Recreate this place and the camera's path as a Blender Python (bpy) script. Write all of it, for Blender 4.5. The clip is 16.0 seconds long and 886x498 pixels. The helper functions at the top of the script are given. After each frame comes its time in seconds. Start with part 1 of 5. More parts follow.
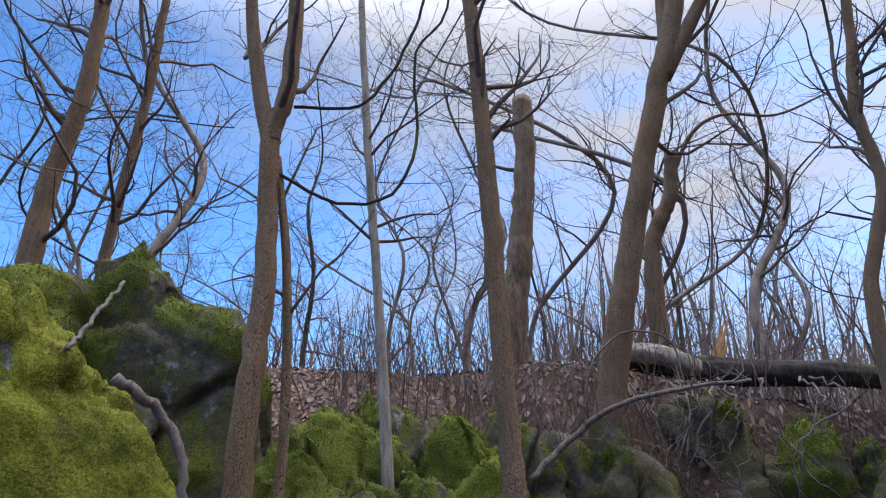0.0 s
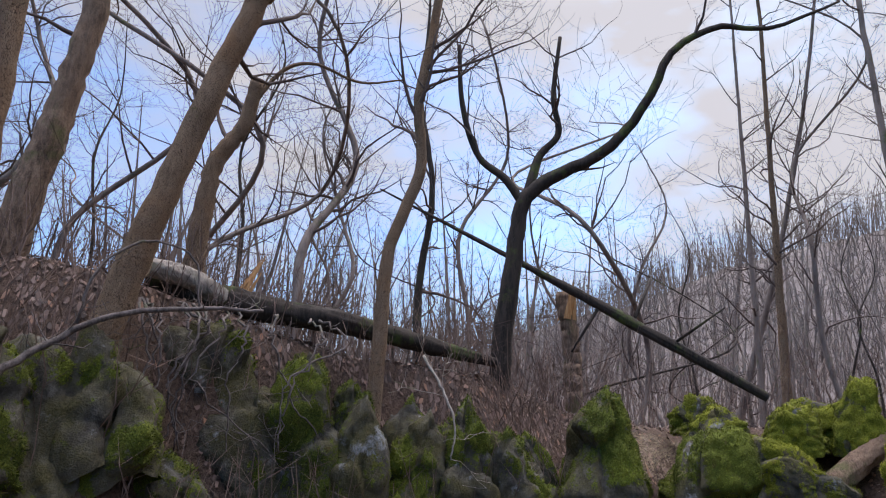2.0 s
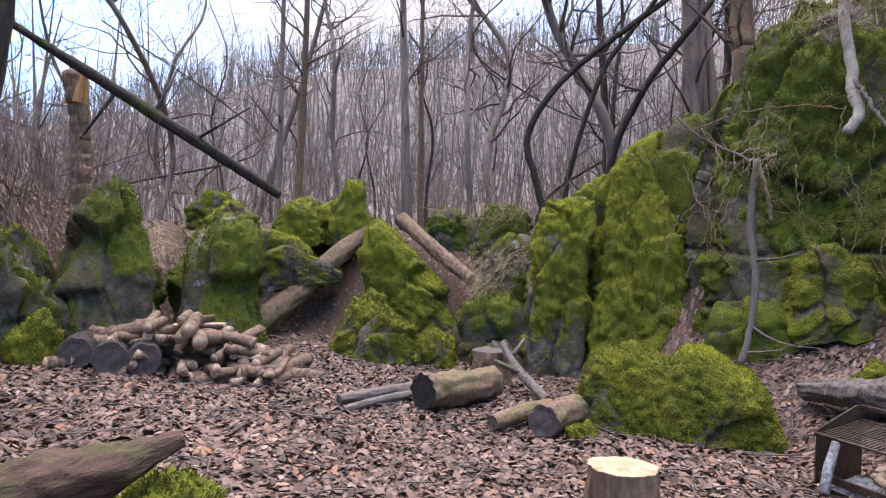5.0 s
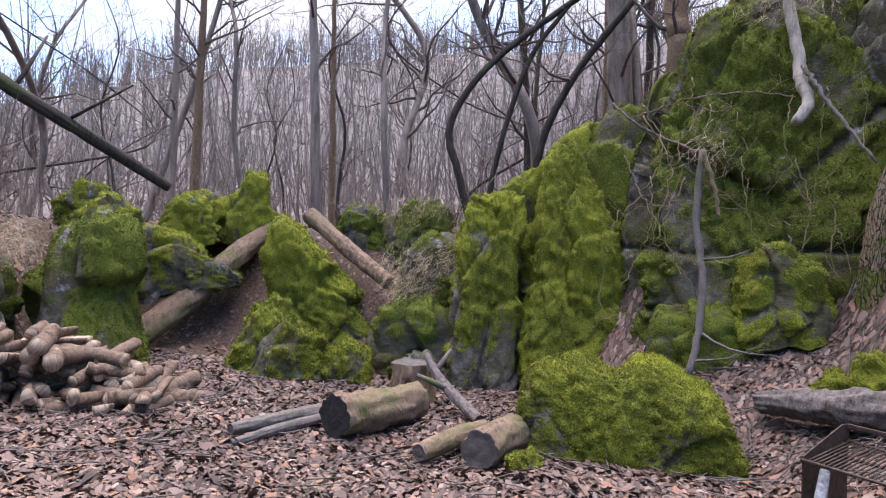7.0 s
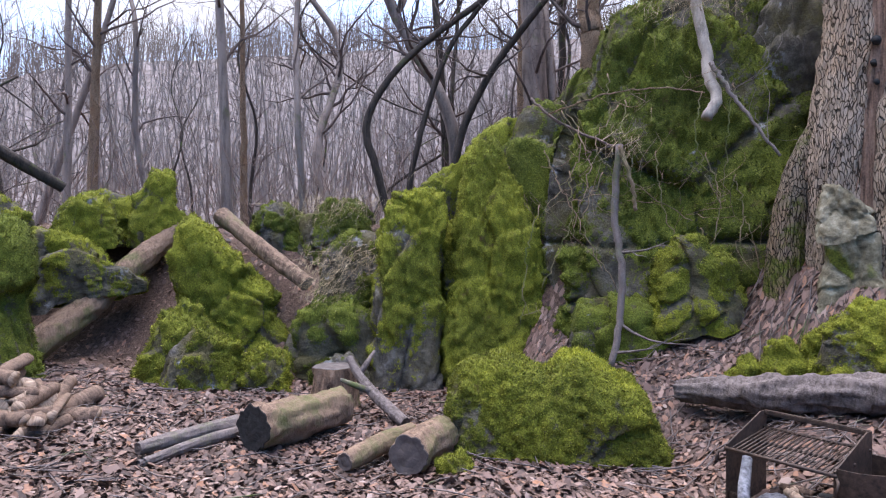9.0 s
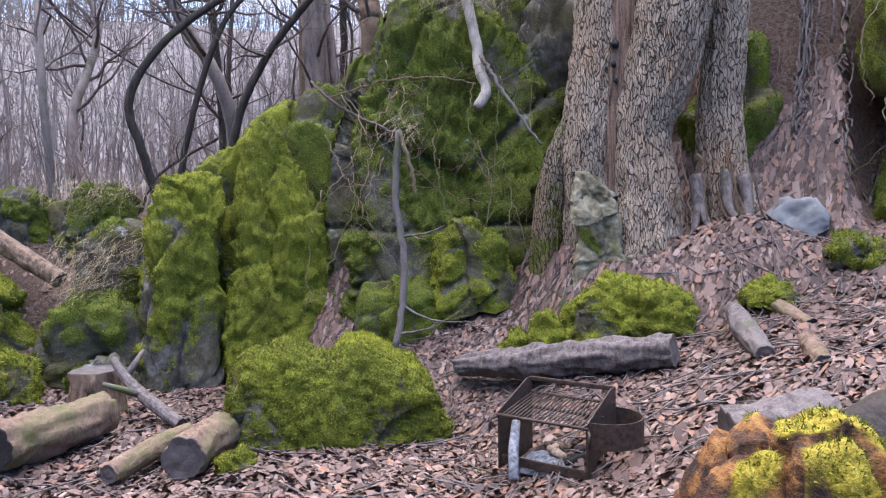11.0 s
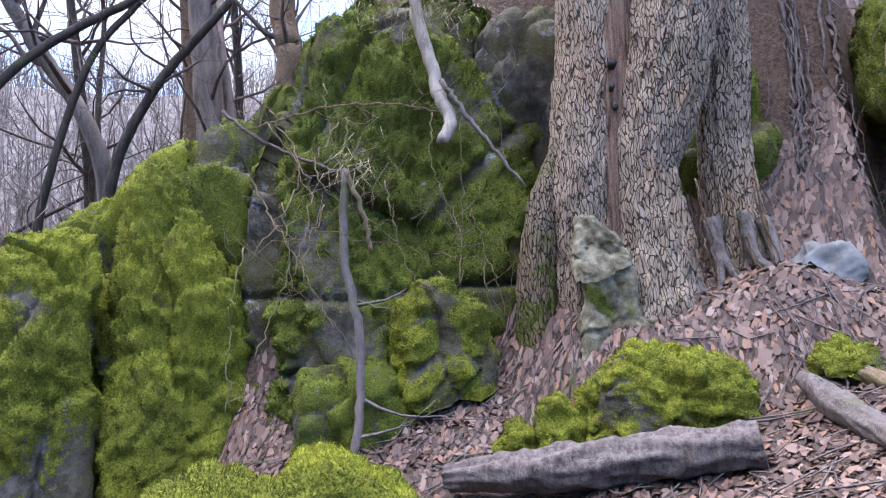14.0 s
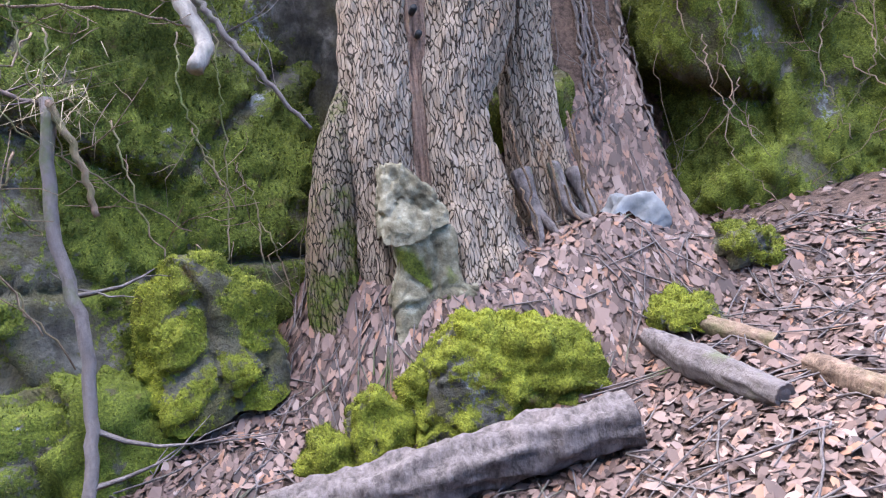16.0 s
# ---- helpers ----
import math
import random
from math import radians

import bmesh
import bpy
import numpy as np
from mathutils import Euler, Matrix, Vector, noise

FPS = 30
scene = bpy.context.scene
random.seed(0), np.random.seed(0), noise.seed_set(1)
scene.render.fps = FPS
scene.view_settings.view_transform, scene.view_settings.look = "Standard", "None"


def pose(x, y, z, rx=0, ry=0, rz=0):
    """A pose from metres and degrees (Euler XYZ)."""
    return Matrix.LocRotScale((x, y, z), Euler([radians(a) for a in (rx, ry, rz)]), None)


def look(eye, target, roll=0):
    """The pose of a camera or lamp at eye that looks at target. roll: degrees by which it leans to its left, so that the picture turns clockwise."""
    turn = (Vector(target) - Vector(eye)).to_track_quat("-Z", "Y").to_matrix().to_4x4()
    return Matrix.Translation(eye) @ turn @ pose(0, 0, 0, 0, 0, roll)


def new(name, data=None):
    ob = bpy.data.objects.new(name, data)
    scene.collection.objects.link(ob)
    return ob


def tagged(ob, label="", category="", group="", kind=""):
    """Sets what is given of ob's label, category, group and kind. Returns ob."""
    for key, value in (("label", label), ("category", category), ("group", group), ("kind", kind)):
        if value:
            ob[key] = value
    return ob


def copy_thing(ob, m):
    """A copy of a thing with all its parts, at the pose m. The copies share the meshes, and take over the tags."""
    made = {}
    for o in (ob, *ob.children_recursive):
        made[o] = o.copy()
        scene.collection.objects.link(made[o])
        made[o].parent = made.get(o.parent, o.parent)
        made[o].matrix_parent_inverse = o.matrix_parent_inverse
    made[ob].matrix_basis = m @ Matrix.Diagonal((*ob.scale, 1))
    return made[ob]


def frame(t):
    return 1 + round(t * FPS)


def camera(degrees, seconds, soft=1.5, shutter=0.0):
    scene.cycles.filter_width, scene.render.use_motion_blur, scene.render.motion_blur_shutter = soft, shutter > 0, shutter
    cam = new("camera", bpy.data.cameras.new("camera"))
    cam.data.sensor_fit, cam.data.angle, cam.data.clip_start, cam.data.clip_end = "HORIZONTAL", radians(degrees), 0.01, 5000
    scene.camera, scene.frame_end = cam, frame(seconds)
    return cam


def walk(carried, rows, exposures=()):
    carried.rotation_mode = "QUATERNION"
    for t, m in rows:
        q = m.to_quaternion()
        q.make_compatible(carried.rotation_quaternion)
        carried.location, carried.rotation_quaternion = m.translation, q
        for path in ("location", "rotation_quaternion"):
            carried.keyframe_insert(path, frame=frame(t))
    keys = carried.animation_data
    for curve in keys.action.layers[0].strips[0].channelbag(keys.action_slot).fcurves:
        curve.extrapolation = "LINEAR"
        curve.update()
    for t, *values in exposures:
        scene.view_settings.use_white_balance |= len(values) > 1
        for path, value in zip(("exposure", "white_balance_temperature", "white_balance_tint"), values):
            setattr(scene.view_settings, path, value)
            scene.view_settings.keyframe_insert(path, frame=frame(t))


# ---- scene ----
cam = camera(67.5, 16.0, soft=1.15)
# seconds, eye x y z, yaw, pitch, roll
PATH = [
    (0.0, -0.268, 0.113, 1.806, 2.80, 18.97, -1.69),
    (0.5, -0.105, 0.148, 1.763, -5.68, 19.14, -0.21),
    (1.0, 0.037, 0.216, 1.690, -15.14, 17.90, 1.64),
    (1.5, 0.131, 0.306, 1.629, -22.05, 15.63, 3.56),
    (2.0, 0.169, 0.349, 1.615, -33.59, 14.86, 2.39),
    (2.5, 0.198, 0.373, 1.588, -44.43, 12.15, 1.64),
    (3.0, 0.257, 0.437, 1.557, -50.00, 8.18, 1.73),
    (3.5, 0.266, 0.417, 1.538, -53.16, 4.64, 1.74),
    (4.0, 0.284, 0.337, 1.509, -57.80, 2.26, 1.56),
    (4.5, 0.310, 0.285, 1.475, -66.64, 0.38, 1.51),
    (5.0, 0.354, 0.273, 1.453, -72.79, -0.18, 1.74),
    (5.2, 0.392, 0.268, 1.452, -74.69, -0.21, 1.80),
    (7.3, 1.271, 0.611, 1.399, -81.31, 0.32, 1.70),
    (7.5, 1.304, 0.638, 1.404, -82.15, 0.26, 1.60),
    (8.0, 1.341, 0.696, 1.415, -83.43, 0.14, 1.40),
    (8.5, 1.333, 0.679, 1.417, -85.24, 0.20, 0.90),
    (9.0, 1.326, 0.618, 1.415, -87.48, 0.20, 0.50),
    (9.5, 1.327, 0.584, 1.401, -90.17, 0.20, 0.30),
    (10.0, 1.336, 0.534, 1.377, -94.19, 0.09, 0.10),
    (10.2, 1.338, 0.505, 1.368, -96.43, 0.06, -0.10),
    (12.3, 1.699, 0.678, 1.454, -113.79, -2.69, -1.40),
    (12.5, 1.841, 0.677, 1.439, -113.59, -2.67, -1.70),
    (13.0, 2.190, 0.713, 1.411, -113.51, -2.55, -1.90),
    (13.5, 2.508, 0.784, 1.408, -114.50, -2.15, -1.90),
    (14.0, 2.864, 0.769, 1.411, -116.15, 4.53, -3.00),
    (14.5, 3.155, 0.770, 1.408, -120.51, 5.88, -3.90),
    (15.0, 3.404, 0.726, 1.388, -131.34, 4.47, -5.00),
    (15.5, 3.642, 0.585, 1.370, -133.15, 3.58, -6.10),
    (16.0, 3.883, 0.473, 1.345, -138.26, 1.55, -6.90),
]


def view(x, y, z, yaw, pitch, roll):
    a, b = radians(yaw), radians(pitch)
    way = Vector((-math.sin(a) * math.cos(b), math.cos(a) * math.cos(b), math.sin(b)))
    return look((x, y, z), Vector((x, y, z)) + way, roll)


EXPOSURE = [(0.0, -0.57, 6350, 13), (1.5, -0.62, 6600, 14), (2.5, -0.65, 6850, 16), (3.5, -0.52, 6850, 17), (5.0, 0.0, 6800, 18), (9.0, 0.1, 6300, 18), (12.5, 0.42, 6120, 18), (14.5, 0.52, 5980, 17), (16.0, 0.85, 5980, 17)]
walk(cam, [(t, view(*v)) for t, *v in PATH], EXPOSURE)

# ---------------------------------------------------------------- light
SUN_AZ, SUN_EL = radians(-62), radians(40)
SUN_DIR = Vector((-math.sin(SUN_AZ) * math.cos(SUN_EL), math.cos(SUN_AZ) * math.cos(SUN_EL), math.sin(SUN_EL)))
sun = new("sun", bpy.data.lights.new("sun", "SUN"))
sun.data.energy, sun.data.angle, sun.data.color = 1.5, radians(35), (1.0, 0.93, 0.84)
sun.matrix_world = look((0, 0, 60), Vector((0, 0, 60)) - SUN_DIR)

world = bpy.data.worlds.new("sky")
scene.world = world
world.use_nodes = True
wn, wl = world.node_tree.nodes, world.node_tree.links
wn.clear()


def wnode(kind, **kw):
    n = wn.new(kind)
    for k, v in kw.items():
        n.inputs[k].default_value = v
    return n


wsky = wn.new("ShaderNodeTexSky")
wsky.sky_type, wsky.sun_disc = "NISHITA", False
wsky.sun_elevation, wsky.sun_rotation = SUN_EL, -SUN_AZ
wsky.air_density, wsky.dust_density, wsky.ozone_density = 1.0, 0.6, 2.0
wscale = wn.new("ShaderNodeVectorMath")
wscale.operation = "MULTIPLY"
wscale.inputs[1].default_value = (0.19, 0.32, 0.44)
wl.new(wsky.outputs[0], wscale.inputs[0])
wco = wn.new("ShaderNodeTexCoord")
wmap = wn.new("ShaderNodeMapping")
wmap.inputs["Scale"].default_value = (1.0, 1.0, 2.6)
wl.new(wco.outputs["Generated"], wmap.inputs[0])
wnoise = wnode("ShaderNodeTexNoise", Scale=2.2, Detail=6.0, Roughness=0.6)
wl.new(wmap.outputs[0], wnoise.inputs["Vector"])
wdot = wn.new("ShaderNodeVectorMath")
wdot.operation = "DOT_PRODUCT"
wl.new(wco.outputs["Generated"], wdot.inputs[0])
wdot.inputs[1].default_value = SUN_DIR
# cloud cover thickens towards the veiled sun
wadd = wn.new("ShaderNodeMath")
wadd.operation = "MULTIPLY_ADD"
wl.new(wdot.outputs["Value"], wadd.inputs[0])
wadd.inputs[1].default_value = 0.6
wl.new(wnoise.outputs["Fac"], wadd.inputs[2])
wramp = wn.new("ShaderNodeMapRange")
wramp.inputs["From Min"].default_value, wramp.inputs["From Max"].default_value = 0.66, 1.06
wveil = wn.new("ShaderNodeSeparateXYZ")
wl.new(wco.outputs["Generated"], wveil.inputs[0])
wclose = wn.new("ShaderNodeMapRange")
wclose.inputs["From Min"].default_value, wclose.inputs["From Max"].default_value = 0.5, 0.85
wclose.inputs["To Min"].default_value, wclose.inputs["To Max"].default_value = 0.0, 0.5
wl.new(wveil.outputs["Z"], wclose.inputs["Value"])
wsum = wn.new("ShaderNodeMath")
wl.new(wadd.outputs[0], wsum.inputs[0])
wl.new(wclose.outputs[0], wsum.inputs[1])
wl.new(wsum.outputs[0], wramp.inputs["Value"])
wbright = wn.new("ShaderNodeMapRange")
wbright.inputs["From Min"].default_value, wbright.inputs["From Max"].default_value = 0.2, 1.0
wbright.inputs["To Min"].default_value, wbright.inputs["To Max"].default_value = 0.72, 1.15
wl.new(wdot.outputs["Value"], wbright.inputs["Value"])
wcloud = wn.new("ShaderNodeVectorMath")
wcloud.operation = "SCALE"
wcloud.inputs[0].default_value = (0.93, 0.96, 1.06)
wl.new(wbright.outputs[0], wcloud.inputs["Scale"])
wmix = wn.new("ShaderNodeMix")
wmix.data_type = "RGBA"
wl.new(wramp.outputs[0], wmix.inputs[0])
wl.new(wscale.outputs[0], wmix.inputs[6])
wl.new(wcloud.outputs[0], wmix.inputs[7])
# as under any veiled sky the zenith is several times brighter than the horizon
wsep = wn.new("ShaderNodeSeparateXYZ")
wl.new(wco.outputs["Generated"], wsep.inputs[0])
wzen = wn.new("ShaderNodeMapRange")
wzen.interpolation_type = "SMOOTHSTEP"
wzen.inputs["From Min"].default_value, wzen.inputs["From Max"].default_value = 0.56, 1.0
wzen.inputs["To Min"].default_value, wzen.inputs["To Max"].default_value = 1.0, 11.0
wl.new(wsep.outputs["Z"], wzen.inputs["Value"])
wbg = wn.new("ShaderNodeBackground")
wl.new(wzen.outputs[0], wbg.inputs["Strength"])
wl.new(wmix.outputs[2], wbg.inputs["Color"])
wout = wn.new("ShaderNodeOutputWorld")
wl.new(wbg.outputs[0], wout.inputs[0])

# ---------------------------------------------------------------- numeric helpers
RNG = np.random.default_rng(7)


TWIST = np.array(Euler((0.7, 1.1, 0.5)).to_matrix())


def _hash(i, j, k, s):
    h = (i * 374761393 + j * 668265263 + k * 2147483647 + s * 974634777) & 0xFFFFFFFF
    h = ((h ^ (h >> 13)) * 1274126177) & 0xFFFFFFFF
    h = h ^ (h >> 16)
    return (h & 0xFFFFFF) / float(0xFFFFFF) * 2 - 1


def vnoise(p, s=0):
    """Smooth value noise in -1..1 at the rows of p."""
    p = np.asarray(p, float) @ TWIST
    f = np.floor(p).astype(np.int64)
    u = p - f
    u = u * u * u * (u * (u * 6 - 15) + 10)
    out = np.zeros(len(p))
    for a in (0, 1):
        for b in (0, 1):
            for c in (0, 1):
                w = (u[:, 0] if a else 1 - u[:, 0]) * (u[:, 1] if b else 1 - u[:, 1]) * (u[:, 2] if c else 1 - u[:, 2])
                out += w * _hash(f[:, 0] + a, f[:, 1] + b, f[:, 2] + c, s)
    return out


def fbm(p, octaves=4, s=0, gain=0.5):
    out, amp, q = np.zeros(len(p)), 1.0, np.asarray(p, float)
    for o in range(octaves):
        out += amp * vnoise(q, s + o * 17)
        q, amp = q * 2.03 + 11.7, amp * gain
    return out


def sstep(a, b, x):
    t = np.clip((np.asarray(x, float) - a) / (b - a), 0, 1)
    return t * t * (3 - 2 * t)


def mesh_of(name, verts, faces, mat, smooth=True, moss=None):
    me = bpy.data.meshes.new(name)
    me.from_pydata([tuple(v) for v in np.asarray(verts, float)], [], [tuple(int(i) for i in f) for f in faces])
    me.materials.append(mat)
    if smooth:
        me.polygons.foreach_set("use_smooth", [True] * len(me.polygons))
    if moss is not None:
        me.attributes.new("moss", "FLOAT", "POINT").data.foreach_set("value", np.asarray(moss, np.float32))
    me.update()
    return me


def part(name, me, parent, label="", kind=""):
    ob = new(name, me)
    ob.parent = parent
    return tagged(ob, label, kind=kind)


def spline(points, n):
    """Catmull-Rom through the rows of points, n samples."""
    p = np.asarray(points, float)
    if len(p) == 2:
        return p[0] + (p[1] - p[0]) * np.linspace(0, 1, n)[:, None]
    q = np.vstack([2 * p[0] - p[1], p, 2 * p[-1] - p[-2]])
    out = []
    for u in np.linspace(0, len(p) - 1, n):
        i = min(int(u), len(p) - 2)
        t = u - i
        a, b, c, d = q[i], q[i + 1], q[i + 2], q[i + 3]
        out.append(0.5 * (2 * b + (c - a) * t + (2 * a - 5 * b + 4 * c - d) * t * t + (3 * b - a - 3 * c + d) * t ** 3))
    return np.array(out)


class Soup:
    """Collects vertices and faces of one mesh."""

    def __init__(self):
        self.v, self.f, self.n = [], [], 0

    def add(self, v, f):
        v = np.asarray(v, float)
        self.v.append(v)
        self.f += [tuple(i + self.n for i in face) for face in f]
        self.n += len(v)

    def tube(self, pts, radii, sides=6, cap=True, bark=0.0, seed=0, grain=(7.0, 1.3)):
        pts = np.asarray(pts, float)
        n = len(pts)
        radii = np.broadcast_to(np.asarray(radii, float), (n,))
        tan = np.gradient(pts, axis=0)
        tan /= np.linalg.norm(tan, axis=1)[:, None] + 1e-12
        ref = np.array([0.0, 0.0, 1.0]) if abs(tan[0][2]) < 0.9 else np.array([1.0, 0.0, 0.0])
        side = np.cross(tan[0], ref)
        side /= np.linalg.norm(side)
        rings = []
        ang = np.linspace(0, 2 * math.pi, sides, endpoint=False)
        run = np.r_[0, np.cumsum(np.linalg.norm(np.diff(pts, axis=0), axis=1))]
        for i in range(n):
            side = side - tan[i] * (side @ tan[i])
            side /= np.linalg.norm(side) + 1e-12
            up = np.cross(tan[i], side)
            r = np.full(sides, radii[i])
            if bark:
                q = np.stack([np.cos(ang) * grain[0], np.sin(ang) * grain[0], np.full(sides, run[i] * grain[1])], 1)
                r = r * (1 + bark * (fbm(q, 3, seed) + 0.5 * np.abs(vnoise(q * 1.7, seed + 5))))
            rings.append(pts[i] + np.cos(ang)[:, None] * side * r[:, None] + np.sin(ang)[:, None] * up * r[:, None])
        v = np.concatenate(rings)
        f = []
        for i in range(n - 1):
            for j in range(sides):
                k = (j + 1) % sides
                f.append((i * sides + j, i * sides + k, (i + 1) * sides + k, (i + 1) * sides + j))
        if cap:
            f.append(tuple(range(sides - 1, -1, -1)))
            f.append(tuple((n - 1) * sides + j for j in range(sides)))
        self.add(v, f)

    def mesh(self, name, mat, smooth=True):
        return mesh_of(name, np.concatenate(self.v), self.f, mat, smooth)


# ---------------------------------------------------------------- materials
class Mat:
    """A small builder for a Principled material."""

    def __init__(self, name, rough=0.9, metal=0.0, spec=0.25):
        self.m = bpy.data.materials.new(name)
        self.m.use_nodes = True
        self.n, self.l = self.m.node_tree.nodes, self.m.node_tree.links
        self.b = self.n["Principled BSDF"]
        self.b.inputs["Roughness"].default_value = rough
        self.b.inputs["Metallic"].default_value = metal
        self.b.inputs["Specular IOR Level"].default_value = spec
        self.co = self.n.new("ShaderNodeTexCoord").outputs["Object"]

    def wide(self):
        self.co = self.n.new("ShaderNodeNewGeometry").outputs["Position"]
        return self

    def noise(self, scale, detail=4.0, rough=0.6, stretch=None):
        co = self.co
        if stretch:
            mp = self.n.new("ShaderNodeMapping")
            mp.inputs["Scale"].default_value = stretch
            self.l.new(co, mp.inputs[0])
            co = mp.outputs[0]
        t = self.n.new("ShaderNodeTexNoise")
        t.inputs["Scale"].default_value, t.inputs["Detail"].default_value, t.inputs["Roughness"].default_value = scale, detail, rough
        self.l.new(co, t.inputs["Vector"])
        return t.outputs["Fac"]

    def ramp(self, fac, *stops):
        r = self.n.new("ShaderNodeValToRGB")
        e = r.color_ramp.elements
        while len(e) < len(stops):
            e.new(0.5)
        for el, (p, c) in zip(e, stops):
            el.position, el.color = p, (*c, 1)
        self.l.new(fac, r.inputs[0])
        return r.outputs[0]

    def span(self, fac, a, b):
        r = self.n.new("ShaderNodeMapRange")
        r.inputs["From Min"].default_value, r.inputs["From Max"].default_value = a, b
        self.l.new(fac, r.inputs["Value"])
        return r.outputs[0]

    def mix(self, fac, a, b, kind="MIX"):
        m = self.n.new("ShaderNodeMix")
        m.data_type, m.blend_type = "RGBA", kind
        for s, v in ((0, fac), (6, a), (7, b)):
            if isinstance(v, (int, float)):
                m.inputs[s].default_value = v
            elif isinstance(v, tuple):
                m.inputs[s].default_value = (*v, 1)
            else:
                self.l.new(v, m.inputs[s])
        return m.outputs[2]

    def attr(self, name):
        a = self.n.new("ShaderNodeAttribute")
        a.attribute_name = name
        return a.outputs["Fac"]

    def island(self):
        return self.n.new("ShaderNodeNewGeometry").outputs["Random Per Island"]

    def each(self):
        return self.n.new("ShaderNodeObjectInfo").outputs["Random"]

    def bump(self, fac, strength=0.5, dist=0.02):
        b = self.n.new("ShaderNodeBump")
        b.inputs["Strength"].default_value, b.inputs["Distance"].default_value = strength, dist
        self.l.new(fac, b.inputs["Height"])
        if self.b.inputs["Normal"].links:
            self.l.new(self.b.inputs["Normal"].links[0].from_socket, b.inputs["Normal"])
        self.l.new(b.outputs[0], self.b.inputs["Normal"])
        return self

    def color(self, c):
        if isinstance(c, tuple):
            self.b.inputs["Base Color"].default_value = (*c, 1)
        else:
            self.l.new(c, self.b.inputs["Base Color"])
        return self.m


def bark_material(name, dark, light, moss=0.0, stretch=(9, 9, 1.6), relief=0.02):
    k = Mat(name)
    grain = k.noise(2.2, 6, 0.65, stretch)
    fine = k.noise(60, 3, 0.6)
    c = k.ramp(grain, (0.38, dark), (0.5, tuple((a + b) / 2 for a, b in zip(dark, light))), (0.64, light))
    c = k.mix(0.35, c, k.ramp(fine, (0.3, dark), (0.7, light)))
    c = k.mix(k.span(k.noise(1.1, 3), 0.45, 0.7), c, tuple(v * 0.75 for v in light))
    if moss:
        c = k.mix(k.span(k.noise(1.7, 5, 0.7), 0.62 - moss * 0.3, 0.72), c, (0.07, 0.09, 0.02))
    k.bump(grain, 0.9, relief)
    k.bump(fine, 0.4, 0.004)
    return k.color(c)



M_BARK_DARK = bark_material("dark_bark", (0.009, 0.0075, 0.0065), (0.055, 0.041, 0.032), 0.2)
M_BARK_PALE = bark_material("pale_bark", (0.10, 0.085, 0.07), (0.40, 0.34, 0.28), 0.2)
M_TWIG = bark_material("twig_bark", (0.035, 0.026, 0.022), (0.14, 0.10, 0.085))
# bark of the farther trees, its colour paled to stand in for haze
M_FAR_HAZED = bark_material("hazed_far_bark", (0.06, 0.045, 0.038), (0.28, 0.22, 0.185), 0.15, (4, 4, 0.6))
M_DEAD = bark_material("weathered_dead_wood", (0.04, 0.03, 0.026), (0.185, 0.15, 0.135), 0.15, (10, 10, 4), 0.02)
M_ROT_DARK = bark_material("dark_rotten_wood", (0.018, 0.011, 0.009), (0.12, 0.072, 0.052), 0.1, (3.0, 14, 14), 0.03)
M_ROT = bark_material("rotten_log", (0.04, 0.024, 0.016), (0.25, 0.165, 0.11), 0.3, (8, 8, 3.0), 0.03)


def ridged_bark(name, furrow, plate, moss, size=(9, 9, 2.0), relief=0.05):
    """Thick bark broken into upright plates."""
    k = Mat(name, rough=0.95, spec=0.15)
    bend = k.n.new("ShaderNodeVectorMath")
    bend.operation = "MULTIPLY_ADD"
    warp = k.n.new("ShaderNodeTexNoise")
    warp.inputs["Scale"].default_value = 5.0
    k.l.new(k.co, warp.inputs["Vector"])
    k.l.new(warp.outputs["Color"], bend.inputs[0])
    bend.inputs[1].default_value = (0.10, 0.10, 0.10)
    k.l.new(k.co, bend.inputs[2])
    mp = k.n.new("ShaderNodeMapping")
    mp.inputs["Scale"].default_value = size
    k.l.new(bend.outputs[0], mp.inputs[0])
    cell = k.n.new("ShaderNodeTexVoronoi")
    cell.feature = "DISTANCE_TO_EDGE"
    k.l.new(mp.outputs[0], cell.inputs["Vector"])
    depth = k.span(cell.outputs["Distance"], 0.005, 0.085)
    grain, fine, big = k.noise(2.4, 6, 0.65, (12, 12, 2.5)), k.noise(80, 3, 0.7), k.noise(1.6, 4)
    face = k.ramp(grain, (0.3, tuple(v * 0.5 for v in plate)), (0.52, tuple(v * 0.8 for v in plate)), (0.72, plate))
    face = k.mix(k.span(fine, 0.35, 0.75), face, tuple(v * 0.55 for v in plate))
    face = k.mix(k.span(big, 0.5, 0.75), face, tuple(v * w for v, w in zip(plate, (0.75, 0.62, 0.5))))
    c = k.mix(depth, furrow, face)
    c = k.mix(k.span(k.noise(2.1, 5, 0.75), 0.70 - moss * 0.3, 0.78 - moss * 0.25), c, k.ramp(fine, (0.3, (0.03, 0.035, 0.008)), (0.75, (0.13, 0.15, 0.02))))
    k.bump(depth, 1.0, relief)
    k.bump(grain, 0.6, 0.015)
    k.bump(fine, 0.4, 0.004)
    return k.color(c)


M_RIDGED = ridged_bark("ridged_bark", (0.085, 0.06, 0.042), (0.43, 0.325, 0.235), 0.16)
M_BARK = ridged_bark("brown_bark", (0.05, 0.032, 0.021), (0.34, 0.23, 0.15), 0.22, (22, 22, 6), 0.02)
M_BUTTRESS = ridged_bark("mossy_ridged_bark", (0.025, 0.02, 0.012), (0.26, 0.20, 0.14), 0.7)
M_TORN = bark_material("torn_wood", (0.03, 0.016, 0.012), (0.30, 0.185, 0.125), 0.1, (14, 14, 1.2), 0.03)


